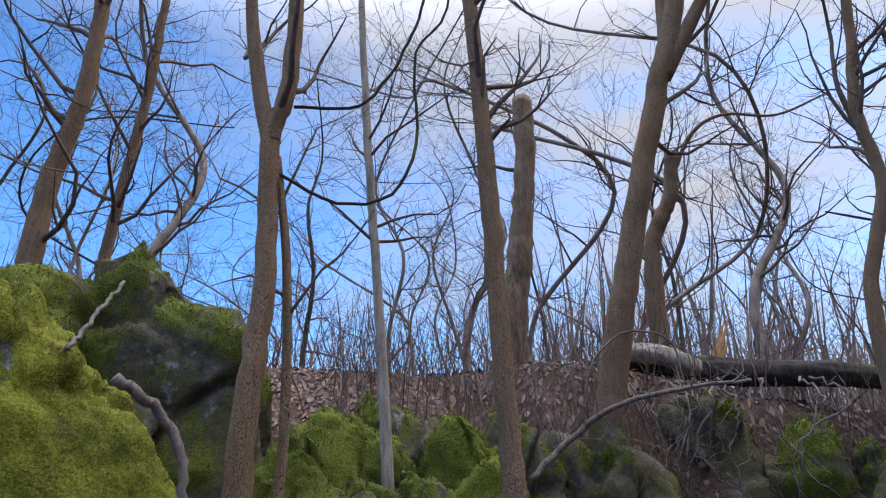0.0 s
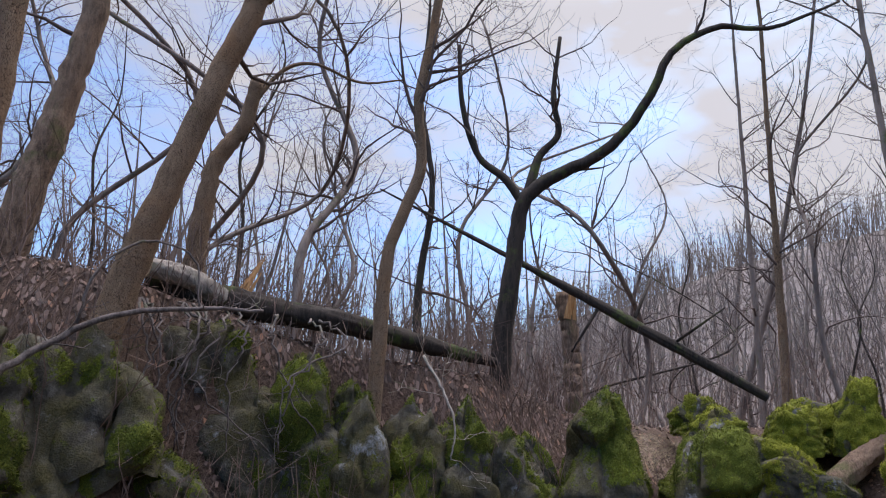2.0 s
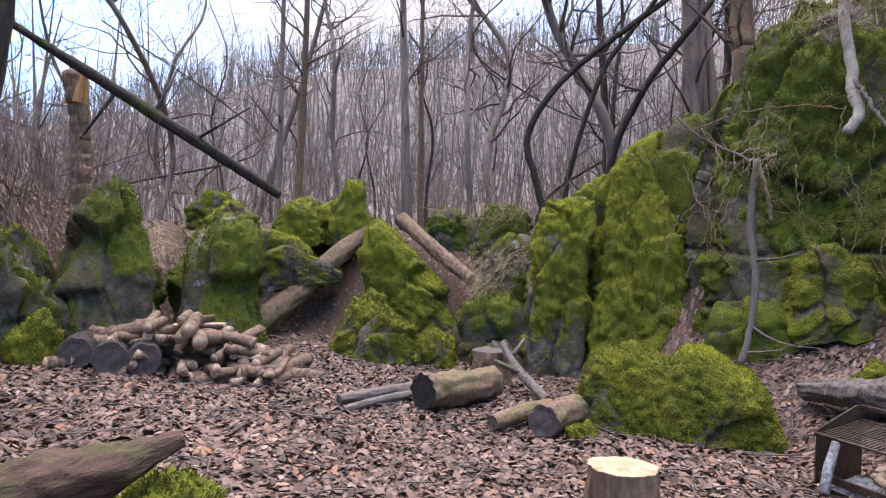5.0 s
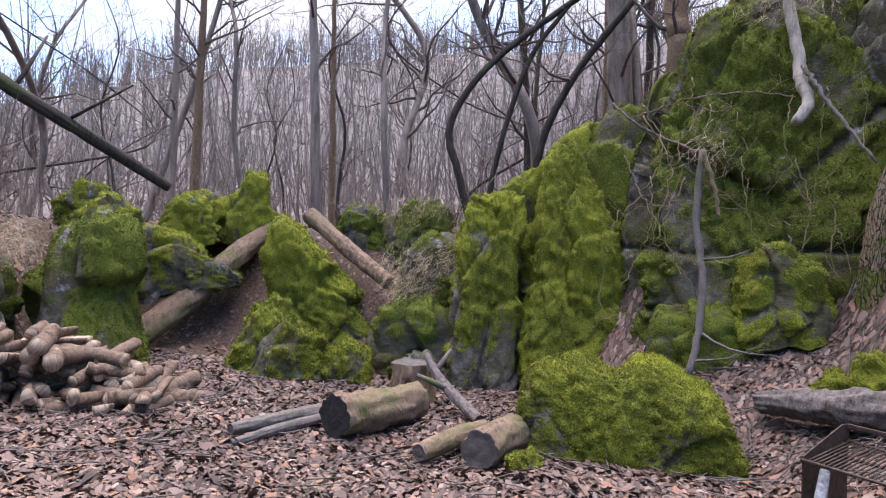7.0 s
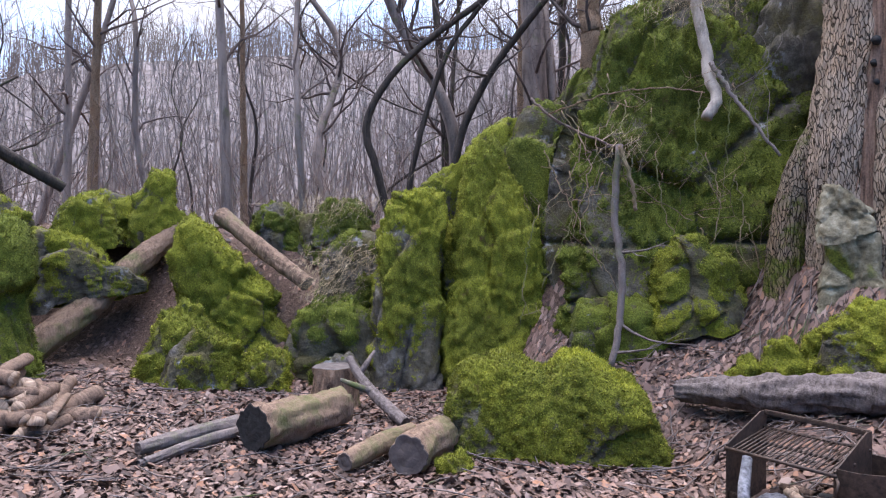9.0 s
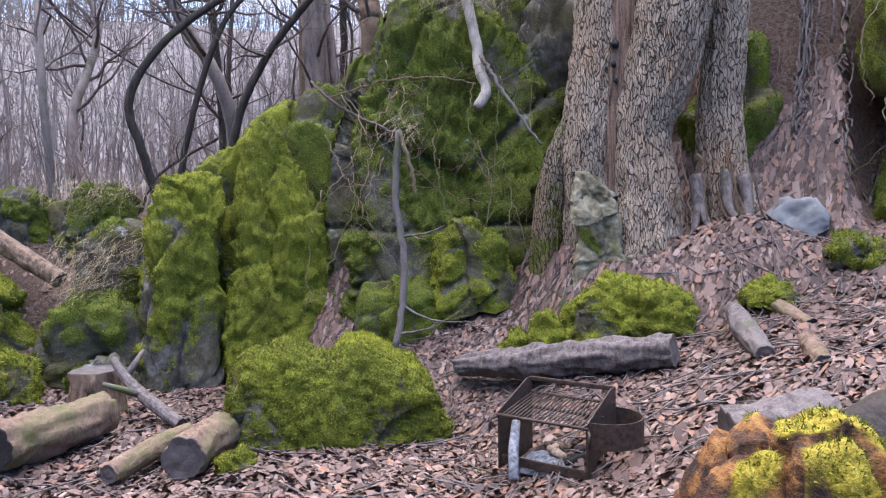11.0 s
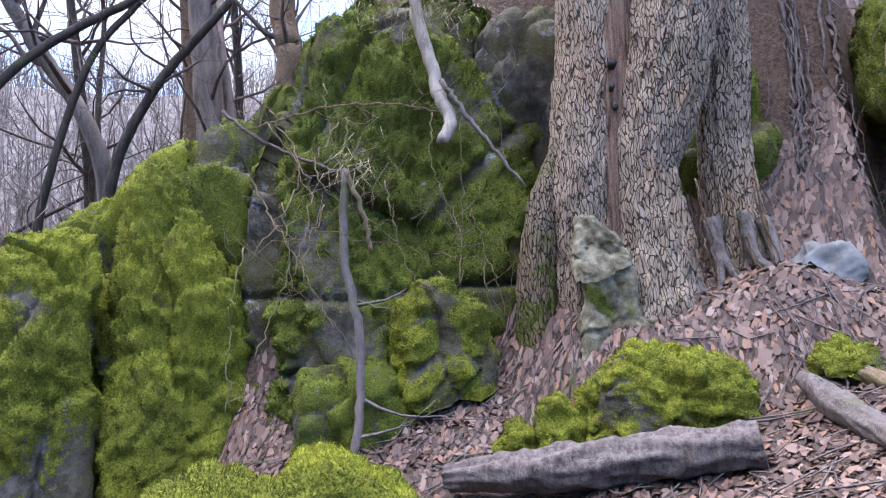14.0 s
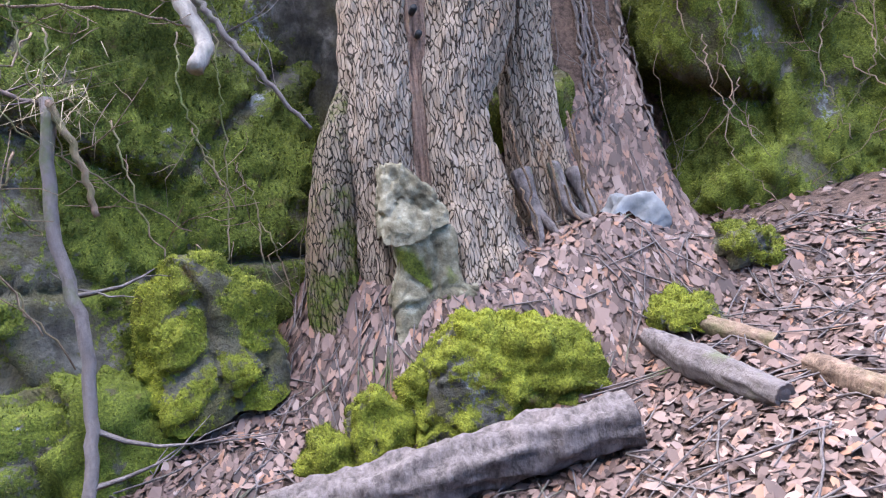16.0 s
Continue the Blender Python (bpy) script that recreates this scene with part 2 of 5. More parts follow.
def moss_rock_material(name, low, high):
    """Rock under moss; low and high: the moss in its darker and lighter cushions, each as three shades."""
    k = Mat(name, rough=0.95, spec=0.15).wide()
    m = k.attr("moss")
    big, mid, fine = k.noise(1.3, 4), k.noise(9, 5, 0.65), k.noise(70, 3, 0.7)
    stone = k.ramp(mid, (0.25, (0.020, 0.018, 0.015)), (0.5, (0.068, 0.060, 0.048)), (0.78, (0.18, 0.165, 0.14)))
    stone = k.mix(k.span(k.noise(1.9, 5, 0.7), 0.42, 0.6), stone, k.ramp(fine, (0.3, (0.035, 0.032, 0.012)), (0.7, (0.10, 0.085, 0.04))))
    # pale blue-grey lichen
    stone = k.mix(k.span(k.noise(2.6, 5, 0.7), 0.60, 0.68), stone, k.ramp(fine, (0.3, (0.13, 0.132, 0.135)), (0.7, (0.27, 0.275, 0.28))))
    green = k.ramp(fine, *zip((0.25, 0.5, 0.8), low))
    green = k.mix(k.span(big, 0.35, 0.65), green, k.ramp(fine, *zip((0.25, 0.5, 0.75), high)))
    green = k.mix(k.span(k.noise(5.5, 5, 0.7), 0.60, 0.72), green, (0.075, 0.048, 0.022))
    edge = k.n.new("ShaderNodeMath")
    edge.operation = "ADD"
    k.l.new(m, edge.inputs[0])
    k.l.new(k.span(k.noise(22, 4, 0.7), 0.2, 0.8), edge.inputs[1])
    cover = k.span(edge.outputs[0], 0.88, 1.04)
    k.bump(mid, 0.6, 0.05)
    k.bump(fine, 0.8, 0.012)
    return k.color(k.mix(cover, stone, green))


def moss_fuzz_material(name, low, high):
    k = Mat(name, rough=0.85, spec=0.2).wide()
    r = k.island()
    a, b = k.ramp(r, *zip((0.0, 0.6, 0.92, 1.0), low)), k.ramp(r, *zip((0.0, 0.5, 1.0), high))
    c = k.mix(k.span(k.noise(1.3, 4), 0.35, 0.65), a, b)
    return k.color(k.mix(k.span(k.noise(5.0, 5, 0.7), 0.42, 0.60), c, (0.42, 0.42, 0.45), "MULTIPLY"))


# yellow-green cushion moss, and a darker copy with the crags' shade in its colour
M_ROCK = moss_rock_material("cushion_moss_rock", ((0.022, 0.025, 0.005), (0.08, 0.088, 0.011), (0.20, 0.205, 0.024)), ((0.055, 0.055, 0.006), (0.15, 0.155, 0.016), (0.26, 0.265, 0.025)))
M_ROCK_SHADED = moss_rock_material("shaded_moss_rock", ((0.018, 0.022, 0.005), (0.055, 0.065, 0.011), (0.135, 0.15, 0.022)), ((0.032, 0.037, 0.006), (0.09, 0.105, 0.014), (0.18, 0.20, 0.024)))
M_FUZZ = moss_fuzz_material("cushion_moss", ((0.05, 0.058, 0.009), (0.13, 0.145, 0.015), (0.25, 0.26, 0.024), (0.28, 0.19, 0.06)), ((0.13, 0.128, 0.011), (0.27, 0.27, 0.02), (0.43, 0.42, 0.035)))
M_FUZZ_SHADED = moss_fuzz_material("shaded_moss", ((0.038, 0.048, 0.009), (0.09, 0.112, 0.016), (0.18, 0.205, 0.024), (0.22, 0.155, 0.06)), ((0.06, 0.068, 0.009), (0.145, 0.165, 0.017), (0.26, 0.275, 0.03)))


def litter_material():
    k = Mat("leaf_litter", rough=0.95, spec=0.15).wide()
    a, b = k.noise(26, 5, 0.75), k.noise(1.2, 4)
    c = k.ramp(a, (0.28, (0.028, 0.018, 0.013)), (0.48, (0.085, 0.055, 0.041)), (0.62, (0.125, 0.082, 0.063)), (0.8, (0.21, 0.145, 0.115)))
    c = k.mix(k.span(b, 0.4, 0.7), c, k.ramp(a, (0.3, (0.025, 0.017, 0.012)), (0.7, (0.15, 0.095, 0.068))))
    k.bump(a, 0.9, 0.03)
    # distance haze put into the colour: the woodland floor greys and pales outward
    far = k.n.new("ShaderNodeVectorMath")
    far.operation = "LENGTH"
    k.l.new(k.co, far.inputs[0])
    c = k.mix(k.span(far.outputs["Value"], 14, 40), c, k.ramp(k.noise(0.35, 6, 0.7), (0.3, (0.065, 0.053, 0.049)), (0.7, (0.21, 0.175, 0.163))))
    return k.color(c)


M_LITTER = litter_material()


def leaf_material():
    k = Mat("dry_leaves", rough=0.7, spec=0.35)
    c = k.ramp(k.island(), (0.0, (0.035, 0.021, 0.016)), (0.3, (0.085, 0.05, 0.037)), (0.55, (0.14, 0.084, 0.064)), (0.8, (0.19, 0.125, 0.098)), (0.92, (0.23, 0.11, 0.06)), (1.0, (0.26, 0.195, 0.165)))
    k.wide()
    c = k.mix(k.span(k.noise(0.9, 3), 0.45, 0.7), c, (0.55, 0.5, 0.5), "MULTIPLY")
    return k.color(c)


M_LEAF = leaf_material()


def simple(name, lo, hi, scale=20, rough=0.8, metal=0.0, bump=0.3, stretch=None):
    k = Mat(name, rough, metal)
    n = k.noise(scale, 5, 0.65, stretch)
    k.bump(n, bump, 0.006)
    return k.color(k.ramp(n, (0.3, lo), (0.7, hi)))


M_CUT = simple("sawn_wood", (0.20, 0.135, 0.075), (0.44, 0.33, 0.21), 14)
M_CUT_OLD = simple("old_cut_wood", (0.04, 0.032, 0.03), (0.11, 0.09, 0.08), 14)
M_CHAR = simple("charred_wood", (0.006, 0.006, 0.006), (0.03, 0.028, 0.027), 30, 0.75, 0.0, 0.8)
M_ASH = simple("ash_and_embers", (0.04, 0.04, 0.042), (0.25, 0.25, 0.27), 40)
M_RUST = simple("rusted_steel", (0.022, 0.018, 0.016), (0.09, 0.06, 0.045), 35, 0.6, 0.45)
M_SPLINT = simple("splintered_wood", (0.22, 0.10, 0.04), (0.52, 0.30, 0.13), 6, 0.85, 0.0, 0.8, (12, 12, 1))
M_FIRE = bark_material("firewood", (0.03, 0.018, 0.013), (0.22, 0.145, 0.10), 0.0, (10, 10, 2))
M_SPLIT = simple("split_wood", (0.15, 0.095, 0.06), (0.46, 0.34, 0.24), 6, 0.85, 0, 0.5, (10, 10, 1.5))


def pale_stone_material():
    k = Mat("pale_stone", rough=0.9, spec=0.2).wide()
    n, fine = k.noise(7, 5, 0.7), k.noise(60, 3, 0.7)
    c = k.ramp(n, (0.32, (0.05, 0.04, 0.022)), (0.5, (0.16, 0.135, 0.085)), (0.66, (0.31, 0.275, 0.19)))
    k.bump(n, 0.7, 0.03)
    k.bump(fine, 0.4, 0.005)
    return k.color(k.mix(k.span(k.attr("moss"), 0.5, 0.7), c, k.ramp(fine, (0.3, (0.035, 0.04, 0.008)), (0.75, (0.15, 0.16, 0.02)))))


M_PALE_STONE = pale_stone_material()
M_GREY_STONE = simple("grey_stone", (0.11, 0.107, 0.10), (0.26, 0.25, 0.235), 7, 0.9)


def orange_material():
    k = Mat("orange_rotten_stump", rough=0.9).wide()
    a, b = k.noise(9, 5, 0.7), k.noise(3.0, 3)
    c = k.ramp(a, (0.36, (0.012, 0.008, 0.007)), (0.48, (0.06, 0.027, 0.012)), (0.6, (0.20, 0.09, 0.026)), (0.78, (0.30, 0.18, 0.075)))
    m = k.attr("moss")
    c = k.mix(k.span(m, 0.45, 0.6), c, k.ramp(k.noise(50, 3), (0.3, (0.13, 0.105, 0.01)), (0.7, (0.36, 0.27, 0.03))))
    k.bump(a, 0.9, 0.04)
    return k.color(c)


M_ORANGE = orange_material()

# ---------------------------------------------------------------- ground


def hgt(x, y, rough=True):
    """Height of the forest floor."""
    x, y = np.atleast_1d(np.asarray(x, float)), np.atleast_1d(np.asarray(y, float))
    flat = 0.06 * np.clip(y - 2.2, 0, 4) + 0.40 * np.clip(-y - 0.8, 0, 4.2)
    flat = flat + 0.42 * sstep(6.3, 7.2, x) * sstep(0.5, -0.5, y)
    crag = 3.0 * sstep(7.6, 9.2, x) * sstep(0.6, -0.8, y) + 1.6 * sstep(6.6, 8.4, x) * sstep(-2.6, -3.6, y)
    crag = crag + 2.6 * sstep(7.3, 8.8, 0.669 * x - 0.743 * y) * sstep(1.5, 4.5, x) * sstep(-3.9, -4.6, y)
    chute = np.clip(0.627 * x - 0.779 * y - 6.55, 0, 1.5) * sstep(-3.0, -3.6, y) * sstep(-1.1, -1.4, -0.743 * (x - 5.36) - 0.669 * (y + 5.67))
    crag = crag + 1.75 * chute
    crag = crag + 0.56 * sstep(5.95, 6.6, 0.82 * x - 0.57 * y) * sstep(-1.5, -2.2, y) * sstep(-3.9, -3.1, y)
    gully = 1.75 * sstep(8.2, 10.8, x) * sstep(0.3, 1.8, y)
    top = 2.3 + 0.65 * sstep(4.5, 0.0, x) - 0.6 * sstep(6.0, 8.0, x)
    cliff = sstep(0.9, 1.8, x) * sstep(5.2, 4.3, x)
    edge = y + 0.25 * np.sin(x * 1.7)
    bank = top * (sstep(5.9, 7.6, edge) * (1 - cliff) + sstep(6.75, 7.5, y) * cliff)
    shoulder = sstep(1.4, -1.0, x) * (1.1 * sstep(2.4, 4.4, y) + 1.6 * sstep(5.2, 7.2, y))
    h = np.maximum(np.maximum(flat, gully), np.maximum(bank, shoulder)) + crag
    r = np.hypot(x, y)
    az = np.degrees(np.arctan2(x, y))
    vale = sstep(12.5, 24, r) * sstep(15, 50, az) * sstep(170, 140, az)
    h = h * (1 - vale) - 0.8 * vale
    h = h + sstep(16, 60, r) * (1 - sstep(15, 50, az)) * 1.0
    h = h + (10 + 62 * sstep(20, 80, az) * sstep(175, 140, az)) * sstep(45, 240, r)
    if rough:
        p = np.stack([x, y, np.zeros_like(x)], 1)
        h = h + 0.05 * fbm(p * 0.9, 3, 3) + 0.018 * fbm(p * 5.0, 2, 9) + 6 * sstep(60, 200, r) * fbm(p * 0.012, 3, 4)
    return h


def ground_at(x, y):
    return float(hgt([x], [y])[0])


def build_ground():
    def axis(a, b, step):
        core = list(np.arange(a, b + 1e-6, step))
        lo, hi, s = [], [], step
        x = b
        while x < 1500:
            s *= 1.16
            x += s
            hi.append(x)
        x, s = a, step
        while x > -1500:
            s *= 1.16
            x -= s
            lo.append(x)
        return np.array(lo[::-1] + core + hi)

    gx, gy = axis(-5, 12, 0.1), axis(-6.5, 10, 0.1)
    xx, yy = np.meshgrid(gx, gy, indexing="ij")
    zz = hgt(xx.ravel(), yy.ravel())
    ny = len(gy)
    f = [(i * ny + j, (i + 1) * ny + j, (i + 1) * ny + j + 1, i * ny + j + 1) for i in range(len(gx) - 1) for j in range(ny - 1)]
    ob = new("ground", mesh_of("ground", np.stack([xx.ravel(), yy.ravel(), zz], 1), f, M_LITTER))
    tagged(ob, "forest floor of brown leaf litter and soil", "ground", kind="structure")


build_ground()

# ---------------------------------------------------------------- rocks


def fuzz(me, count, size, seed, mat, thresh=0.5):
    """Upright moss blades over the mossy faces of a mesh."""
    rng = np.random.default_rng(seed)
    v = np.empty(len(me.vertices) * 3)
    me.vertices.foreach_get("co", v)
    v = v.reshape(-1, 3)
    q = np.array([p.vertices[:] for p in me.polygons if len(p.vertices) == 4])
    m = np.empty(len(me.vertices), np.float32)
    me.attributes["moss"].data.foreach_get("value", m)
    a, b, c, d = (v[q[:, i]] for i in range(4))
    nrm = np.cross(c - a, d - b)
    area = np.linalg.norm(nrm, axis=1)
    nrm /= area[:, None] + 1e-12
    wgt = area * (m[q].mean(1) > thresh)
    if wgt.sum() <= 0:
        return None
    pick = rng.choice(len(q), count, p=wgt / wgt.sum())
    s, t = rng.random((2, count, 1))
    base = (a[pick] * (1 - s) + b[pick] * s) * (1 - t) + (d[pick] * (1 - s) + c[pick] * s) * t
    n = nrm[pick]
    side = np.cross(n, rng.normal(size=(count, 3)))
    side /= np.linalg.norm(side, axis=1)[:, None] + 1e-9
    ln = size * rng.uniform(0.6, 1.5, (count, 1))
    wd = size * 0.22 * rng.uniform(0.7, 1.4, (count, 1))
    tip = base + n * ln * 0.7 + side * 0 + rng.normal(size=(count, 3)) * ln * 0.45 + np.array([0, 0, 0.2]) * ln
    verts = np.stack([base - side * wd - n * 0.004, base + side * wd - n * 0.004, tip], 1).reshape(-1, 3)
    return mesh_of("moss", verts, np.arange(count * 3).reshape(-1, 3), mat, smooth=False)


def facets(p, size, seed, count=26):
    """Broken planes: each point leans with the nearest of a few random cells. Gives offsets and the cracks between cells."""
    rng = np.random.default_rng(seed + 900)
    q = p * np.array([1.0, 1.0, 0.75])
    cell = q[rng.choice(len(q), count)]
    dist = np.sqrt(((q[:, None, :] - cell[None]) ** 2).sum(2))
    near = dist.argmin(1)
    two = np.partition(dist, 1, axis=1)[:, :2]
    lean = rng.normal(size=(count, 3)) * 0.22
    off = ((q - cell[near]) * lean[near]).sum(1) + (rng.normal(size=count) * 0.035 * size)[near]
    return np.clip(off, -0.13 * size, 0.13 * size), np.exp(-((two[:, 1] - two[:, 0]) / (0.03 + 0.022 * size)) ** 2)


def rock(name, c, az, top, depth, label, seed, moss=0.6, box=0.45, lean=(0.0, 0.0), lump=0.075, grain=110, tuft=6000, tuft_size=0.022, strata=(), mat=None, category="rock", group="", bare_low=0.0, wob=0.07, crack=1.0, taper=0.2, shaded=False):
    """A rock at c (x, y, z of its foot) whose width lies across the direction az (degrees from +y towards +x).
    top: (offset across, height) pairs of its outline; depth: half its thickness; taper: how far it thins upwards."""
    tx = np.array([p[0] for p in top], float)
    tz = np.array([p[1] for p in top], float)
    half, mid = (tx[-1] - tx[0]) / 2, (tx[-1] + tx[0]) / 2
    nu, nv = grain, max(18, int(grain * 0.6))
    u = np.linspace(0, 2 * math.pi, nu, endpoint=False)
    w = np.linspace(-0.2, 1, nv) * math.pi / 2
    uu, ww = np.meshgrid(u, w, indexing="ij")

    def square(a, e):
        k = (np.abs(np.cos(a)) ** e + np.abs(np.sin(a)) ** e) ** (-1 / e)
        return np.cos(a) * k, np.sin(a) * k

    cu, su = square(uu, 1.6 / box)
    cw, sw = square(ww, 2.2 / box)
    x = half * cu * cw + mid
    zt = np.interp(x, tx, tz)
    z = sw * zt
    y = depth * su * cw * (1 - taper * np.clip(z, 0, None) / (tz.max() + 1e-6))
    p = np.stack([x.ravel() + lean[0] * np.maximum(z.ravel(), 0), y.ravel() + lean[1] * np.maximum(z.ravel(), 0), z.ravel()], 1)
    nrm = np.stack([x.ravel() - mid, y.ravel() * half / depth, (z.ravel() - zt.ravel() * 0.45) * half / (zt.mean() + 1e-6)], 1)
    nrm /= np.linalg.norm(nrm, axis=1)[:, None] + 1e-9
    size = max(half, float(tz.max()) / 2)
    q = p + seed * 3.71
    off, crev = facets(p, size, seed, 14 + int(size * 16))
    p = p + nrm * (wob * size * (fbm(q * 1.3 / size, 3, seed) - 0.3) + crack * (off - 0.028 * size * crev))[:, None]
    for level in strata:
        cut = np.exp(-((p[:, 2] - level - 0.05 * vnoise(q * 1.3, 5)) / 0.035) ** 2)
        p[:, 1] += np.where(p[:, 1] < 0, 1, -1) * cut * 0.10
        p[:, 1] += np.where((p[:, 1] < 0) & (p[:, 2] > level), 0.07, 0.0)
        crev = np.maximum(crev, cut)
    up = nrm[:, 2]
    mask = 0.5 + 0.5 * fbm(q * 1.9, 4, seed + 31) + 0.22 * fbm(q * 7.0, 3, seed + 33) + (moss - 0.5) * 1.6 + 0.3 * up - 0.5 * crack * crev
    mask -= bare_low * sstep(0.45, 0.0, p[:, 2] / (tz.max() + 1e-6))
    mask = np.clip(mask, 0, 1)
    cushion = (np.abs(vnoise(q * 4.2, seed + 3)) * 2.2 - 0.6) * 0.30 + (np.abs(vnoise(q * 10.0, seed + 4)) * 2.2 - 0.6) * 0.34 + vnoise(q * 23.0, seed + 9) * 0.24
    p = p + nrm * (sstep(0.35, 0.7, mask) * lump * (0.25 + cushion) + 0.012 * vnoise(q * 34, seed + 6))[:, None]
    a = -radians(az)
    v = np.stack([p[:, 0] * math.cos(a) - p[:, 1] * math.sin(a), p[:, 0] * math.sin(a) + p[:, 1] * math.cos(a), p[:, 2]], 1)
    f = [(i * nv + j, ((i + 1) % nu) * nv + j, ((i + 1) % nu) * nv + j + 1, i * nv + j + 1) for i in range(nu) for j in range(nv - 1)]
    me = mesh_of(name, v, f, mat or (M_ROCK_SHADED if shaded else M_ROCK), True, mask)
    ob = new(name, me)
    ob.location = c
    tagged(ob, label, category, group)
    if tuft:
        fm = fuzz(me, tuft, tuft_size, seed, M_FUZZ_SHADED if shaded else M_FUZZ)
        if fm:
            part("moss", fm, ob, "dark green moss with shade in its colour" if shaded else "bright green moss cushion", kind="stuff")
    return ob


B = "rocks of the clearing"
rock("boulder", (6.25, 0.0, -0.03), 96, [(-0.81, 0.2), (-0.77, 0.54), (-0.66, 0.68), (-0.34, 0.66), (-0.06, 0.59), (0.04, 0.67), (0.16, 0.72), (0.3, 0.61), (0.5, 0.46), (0.68, 0.30), (0.79, 0.08)], 0.42, "low boulder thickly covered in green moss", 11, 0.80, 0.4, grain=260, tuft=60000, tuft_size=0.014, group=B, wob=0.05, crack=0.5, lump=0.05)
rock("standing_rock", (8.62, 0.40, 0.0), 92, [(-0.50, 0.9), (-0.52, 1.39), (-0.47, 1.8), (-0.34, 2.33), (-0.19, 2.64), (0.0, 2.72), (0.12, 2.56), (0.24, 2.16), (0.44, 1.74), (0.53, 1.45), (0.58, 0.98), (0.61, 0.49)], 0.5, "tall pointed rock slab thickly covered in bright moss", 12, 0.86, 0.36, lean=(0, 0.06), grain=260, tuft=60000, tuft_size=0.016, group=B, wob=0.05, crack=0.5, taper=0.5)
rock("standing_rock", (8.52, 1.38, 0.0), 84, [(-0.31, 0.8), (-0.32, 1.5), (-0.27, 1.80), (-0.15, 1.98), (0.13, 2.08), (0.36, 2.02), (0.40, 0.96)], 0.42, "upright mossy rock slab with a bare grey foot", 13, 0.72, 0.34, lean=(0.03, 0.08), grain=200, tuft=26000, tuft_size=0.016, bare_low=0.6, group=B, wob=0.05, crack=0.7)
rock("rock_ridge", (9.35, 0.95, 0.2), 85, [(-0.65, 1.7), (-0.3, 1.98), (0.04, 2.24), (0.24, 2.5), (0.51, 2.72), (0.95, 2.92), (1.19, 2.8)], 0.4, "mossy rock ridge behind the standing slabs", 14, 0.7, 0.4, tuft=9000, group=B)
rock("crag", (8.35, -1.15, 0.2), 101, [(-1.02, 2.0), (-0.97, 2.6), (-0.51, 3.2), (-0.32, 3.7), (0.09, 3.86), (0.7, 4.1), (1.45, 4.2)], 1.0, "high dark rock face patched with moss", 15, 0.60, 0.34, lean=(0.0, 0.1), lump=0.13, grain=330, tuft=70000, tuft_size=0.022, strata=(0.70, 1.32), wob=0.10, crack=0.75, shaded=True, group=B)
rock("crag", (9.25, -0.35, 0.4), 95, [(-0.75, 2.35), (-0.63, 2.5), (-0.23, 2.68), (0.06, 2.76), (0.31, 3.1), (0.9, 3.5)], 0.5, "mossy upper shoulder of the crag", 98, 0.62, 0.42, grain=130, tuft=12000, shaded=True, group=B)
rock("rock_block", (7.34, -1.33, 0.9), 104, [(-0.32, 0.2), (-0.25, 0.58), (-0.16, 0.69), (0.08, 0.65), (0.3, 0.48), (0.44, 0.2)], 0.30, "rounded mossy rock with a bare grey cap", 16, 0.78, 0.5, tuft=14000, tuft_size=0.014, group=B, crack=0.7)
rock("rock_block", (7.50, -1.15, 0.20), 101, [(-0.86, 0.5), (-0.78, 0.78), (-0.31, 0.74), (0.43, 0.66), (0.55, 0.45)], 0.36, "low mossy ledge at the foot of the crag", 17, 0.70, 0.34, tuft=14000, tuft_size=0.014, shaded=True, group=B)
rock("rock", (9.15, 3.35, 0.15), 72, [(-0.78, 0.6), (-0.77, 1.28), (-0.68, 1.58), (-0.52, 1.62), (-0.33, 1.43), (-0.06, 1.16), (0.14, 0.9), (0.35, 0.62), (0.51, 0.2)], 0.45, "wedge-shaped rock covered in bright moss", 18, 0.82, 0.4, grain=140, tuft=20000, group=B, wob=0.05)
rock("rock", (8.05, 3.60, 0.0), 68, [(-0.4, 0.24), (-0.32, 0.5), (-0.19, 0.73), (0.0, 0.86), (0.2, 0.76), (0.32, 0.55), (0.36, 0.2)], 0.3, "small rounded rock covered in moss", 19, 0.8, 0.5, tuft=9000, group=B, wob=0.05)
rock("rock", (7.78, 3.22, 0.0), 70, [(-0.44, 0.1), (-0.31, 0.43), (-0.1, 0.61), (0.12, 0.53), (0.34, 0.36), (0.37, 0.1)], 0.3, "small mossy rock with a bare side", 20, 0.68, 0.5, tuft=9000, group=B, wob=0.05)
rock("rock", (7.85, 2.66, 0.0), 72, [(-0.19, 0.2), (-0.16, 0.40), (0.01, 0.46), (0.18, 0.37), (0.21, 0.1)], 0.18, "little stone covered in moss", 21, 0.72, 0.45, grain=72, tuft=4000, group=B)
rock("rock", (7.55, 5.35, 0.1), 55, [(-0.66, 0.33), (-0.64, 0.81), (-0.49, 1.28), (-0.36, 1.45), (-0.03, 1.58), (0.28, 1.54), (0.37, 1.24), (0.42, 0.68), (0.46, 0.21)], 0.45, "upright mossy rock with a flat grey top", 22, 0.70, 0.38, lean=(0, 0.1), grain=140, tuft=17000, shaded=True, group=B, wob=0.05)
rock("rock_slab", (8.75, 5.05, 0.95), 62, [(-0.6, 0.75), (-0.1, 0.6), (0.35, 0.3), (0.65, 0.12)], 0.3, "tilted rock slab mossy above and bare beneath", 23, 0.62, 0.4, tuft=4000, group=B)
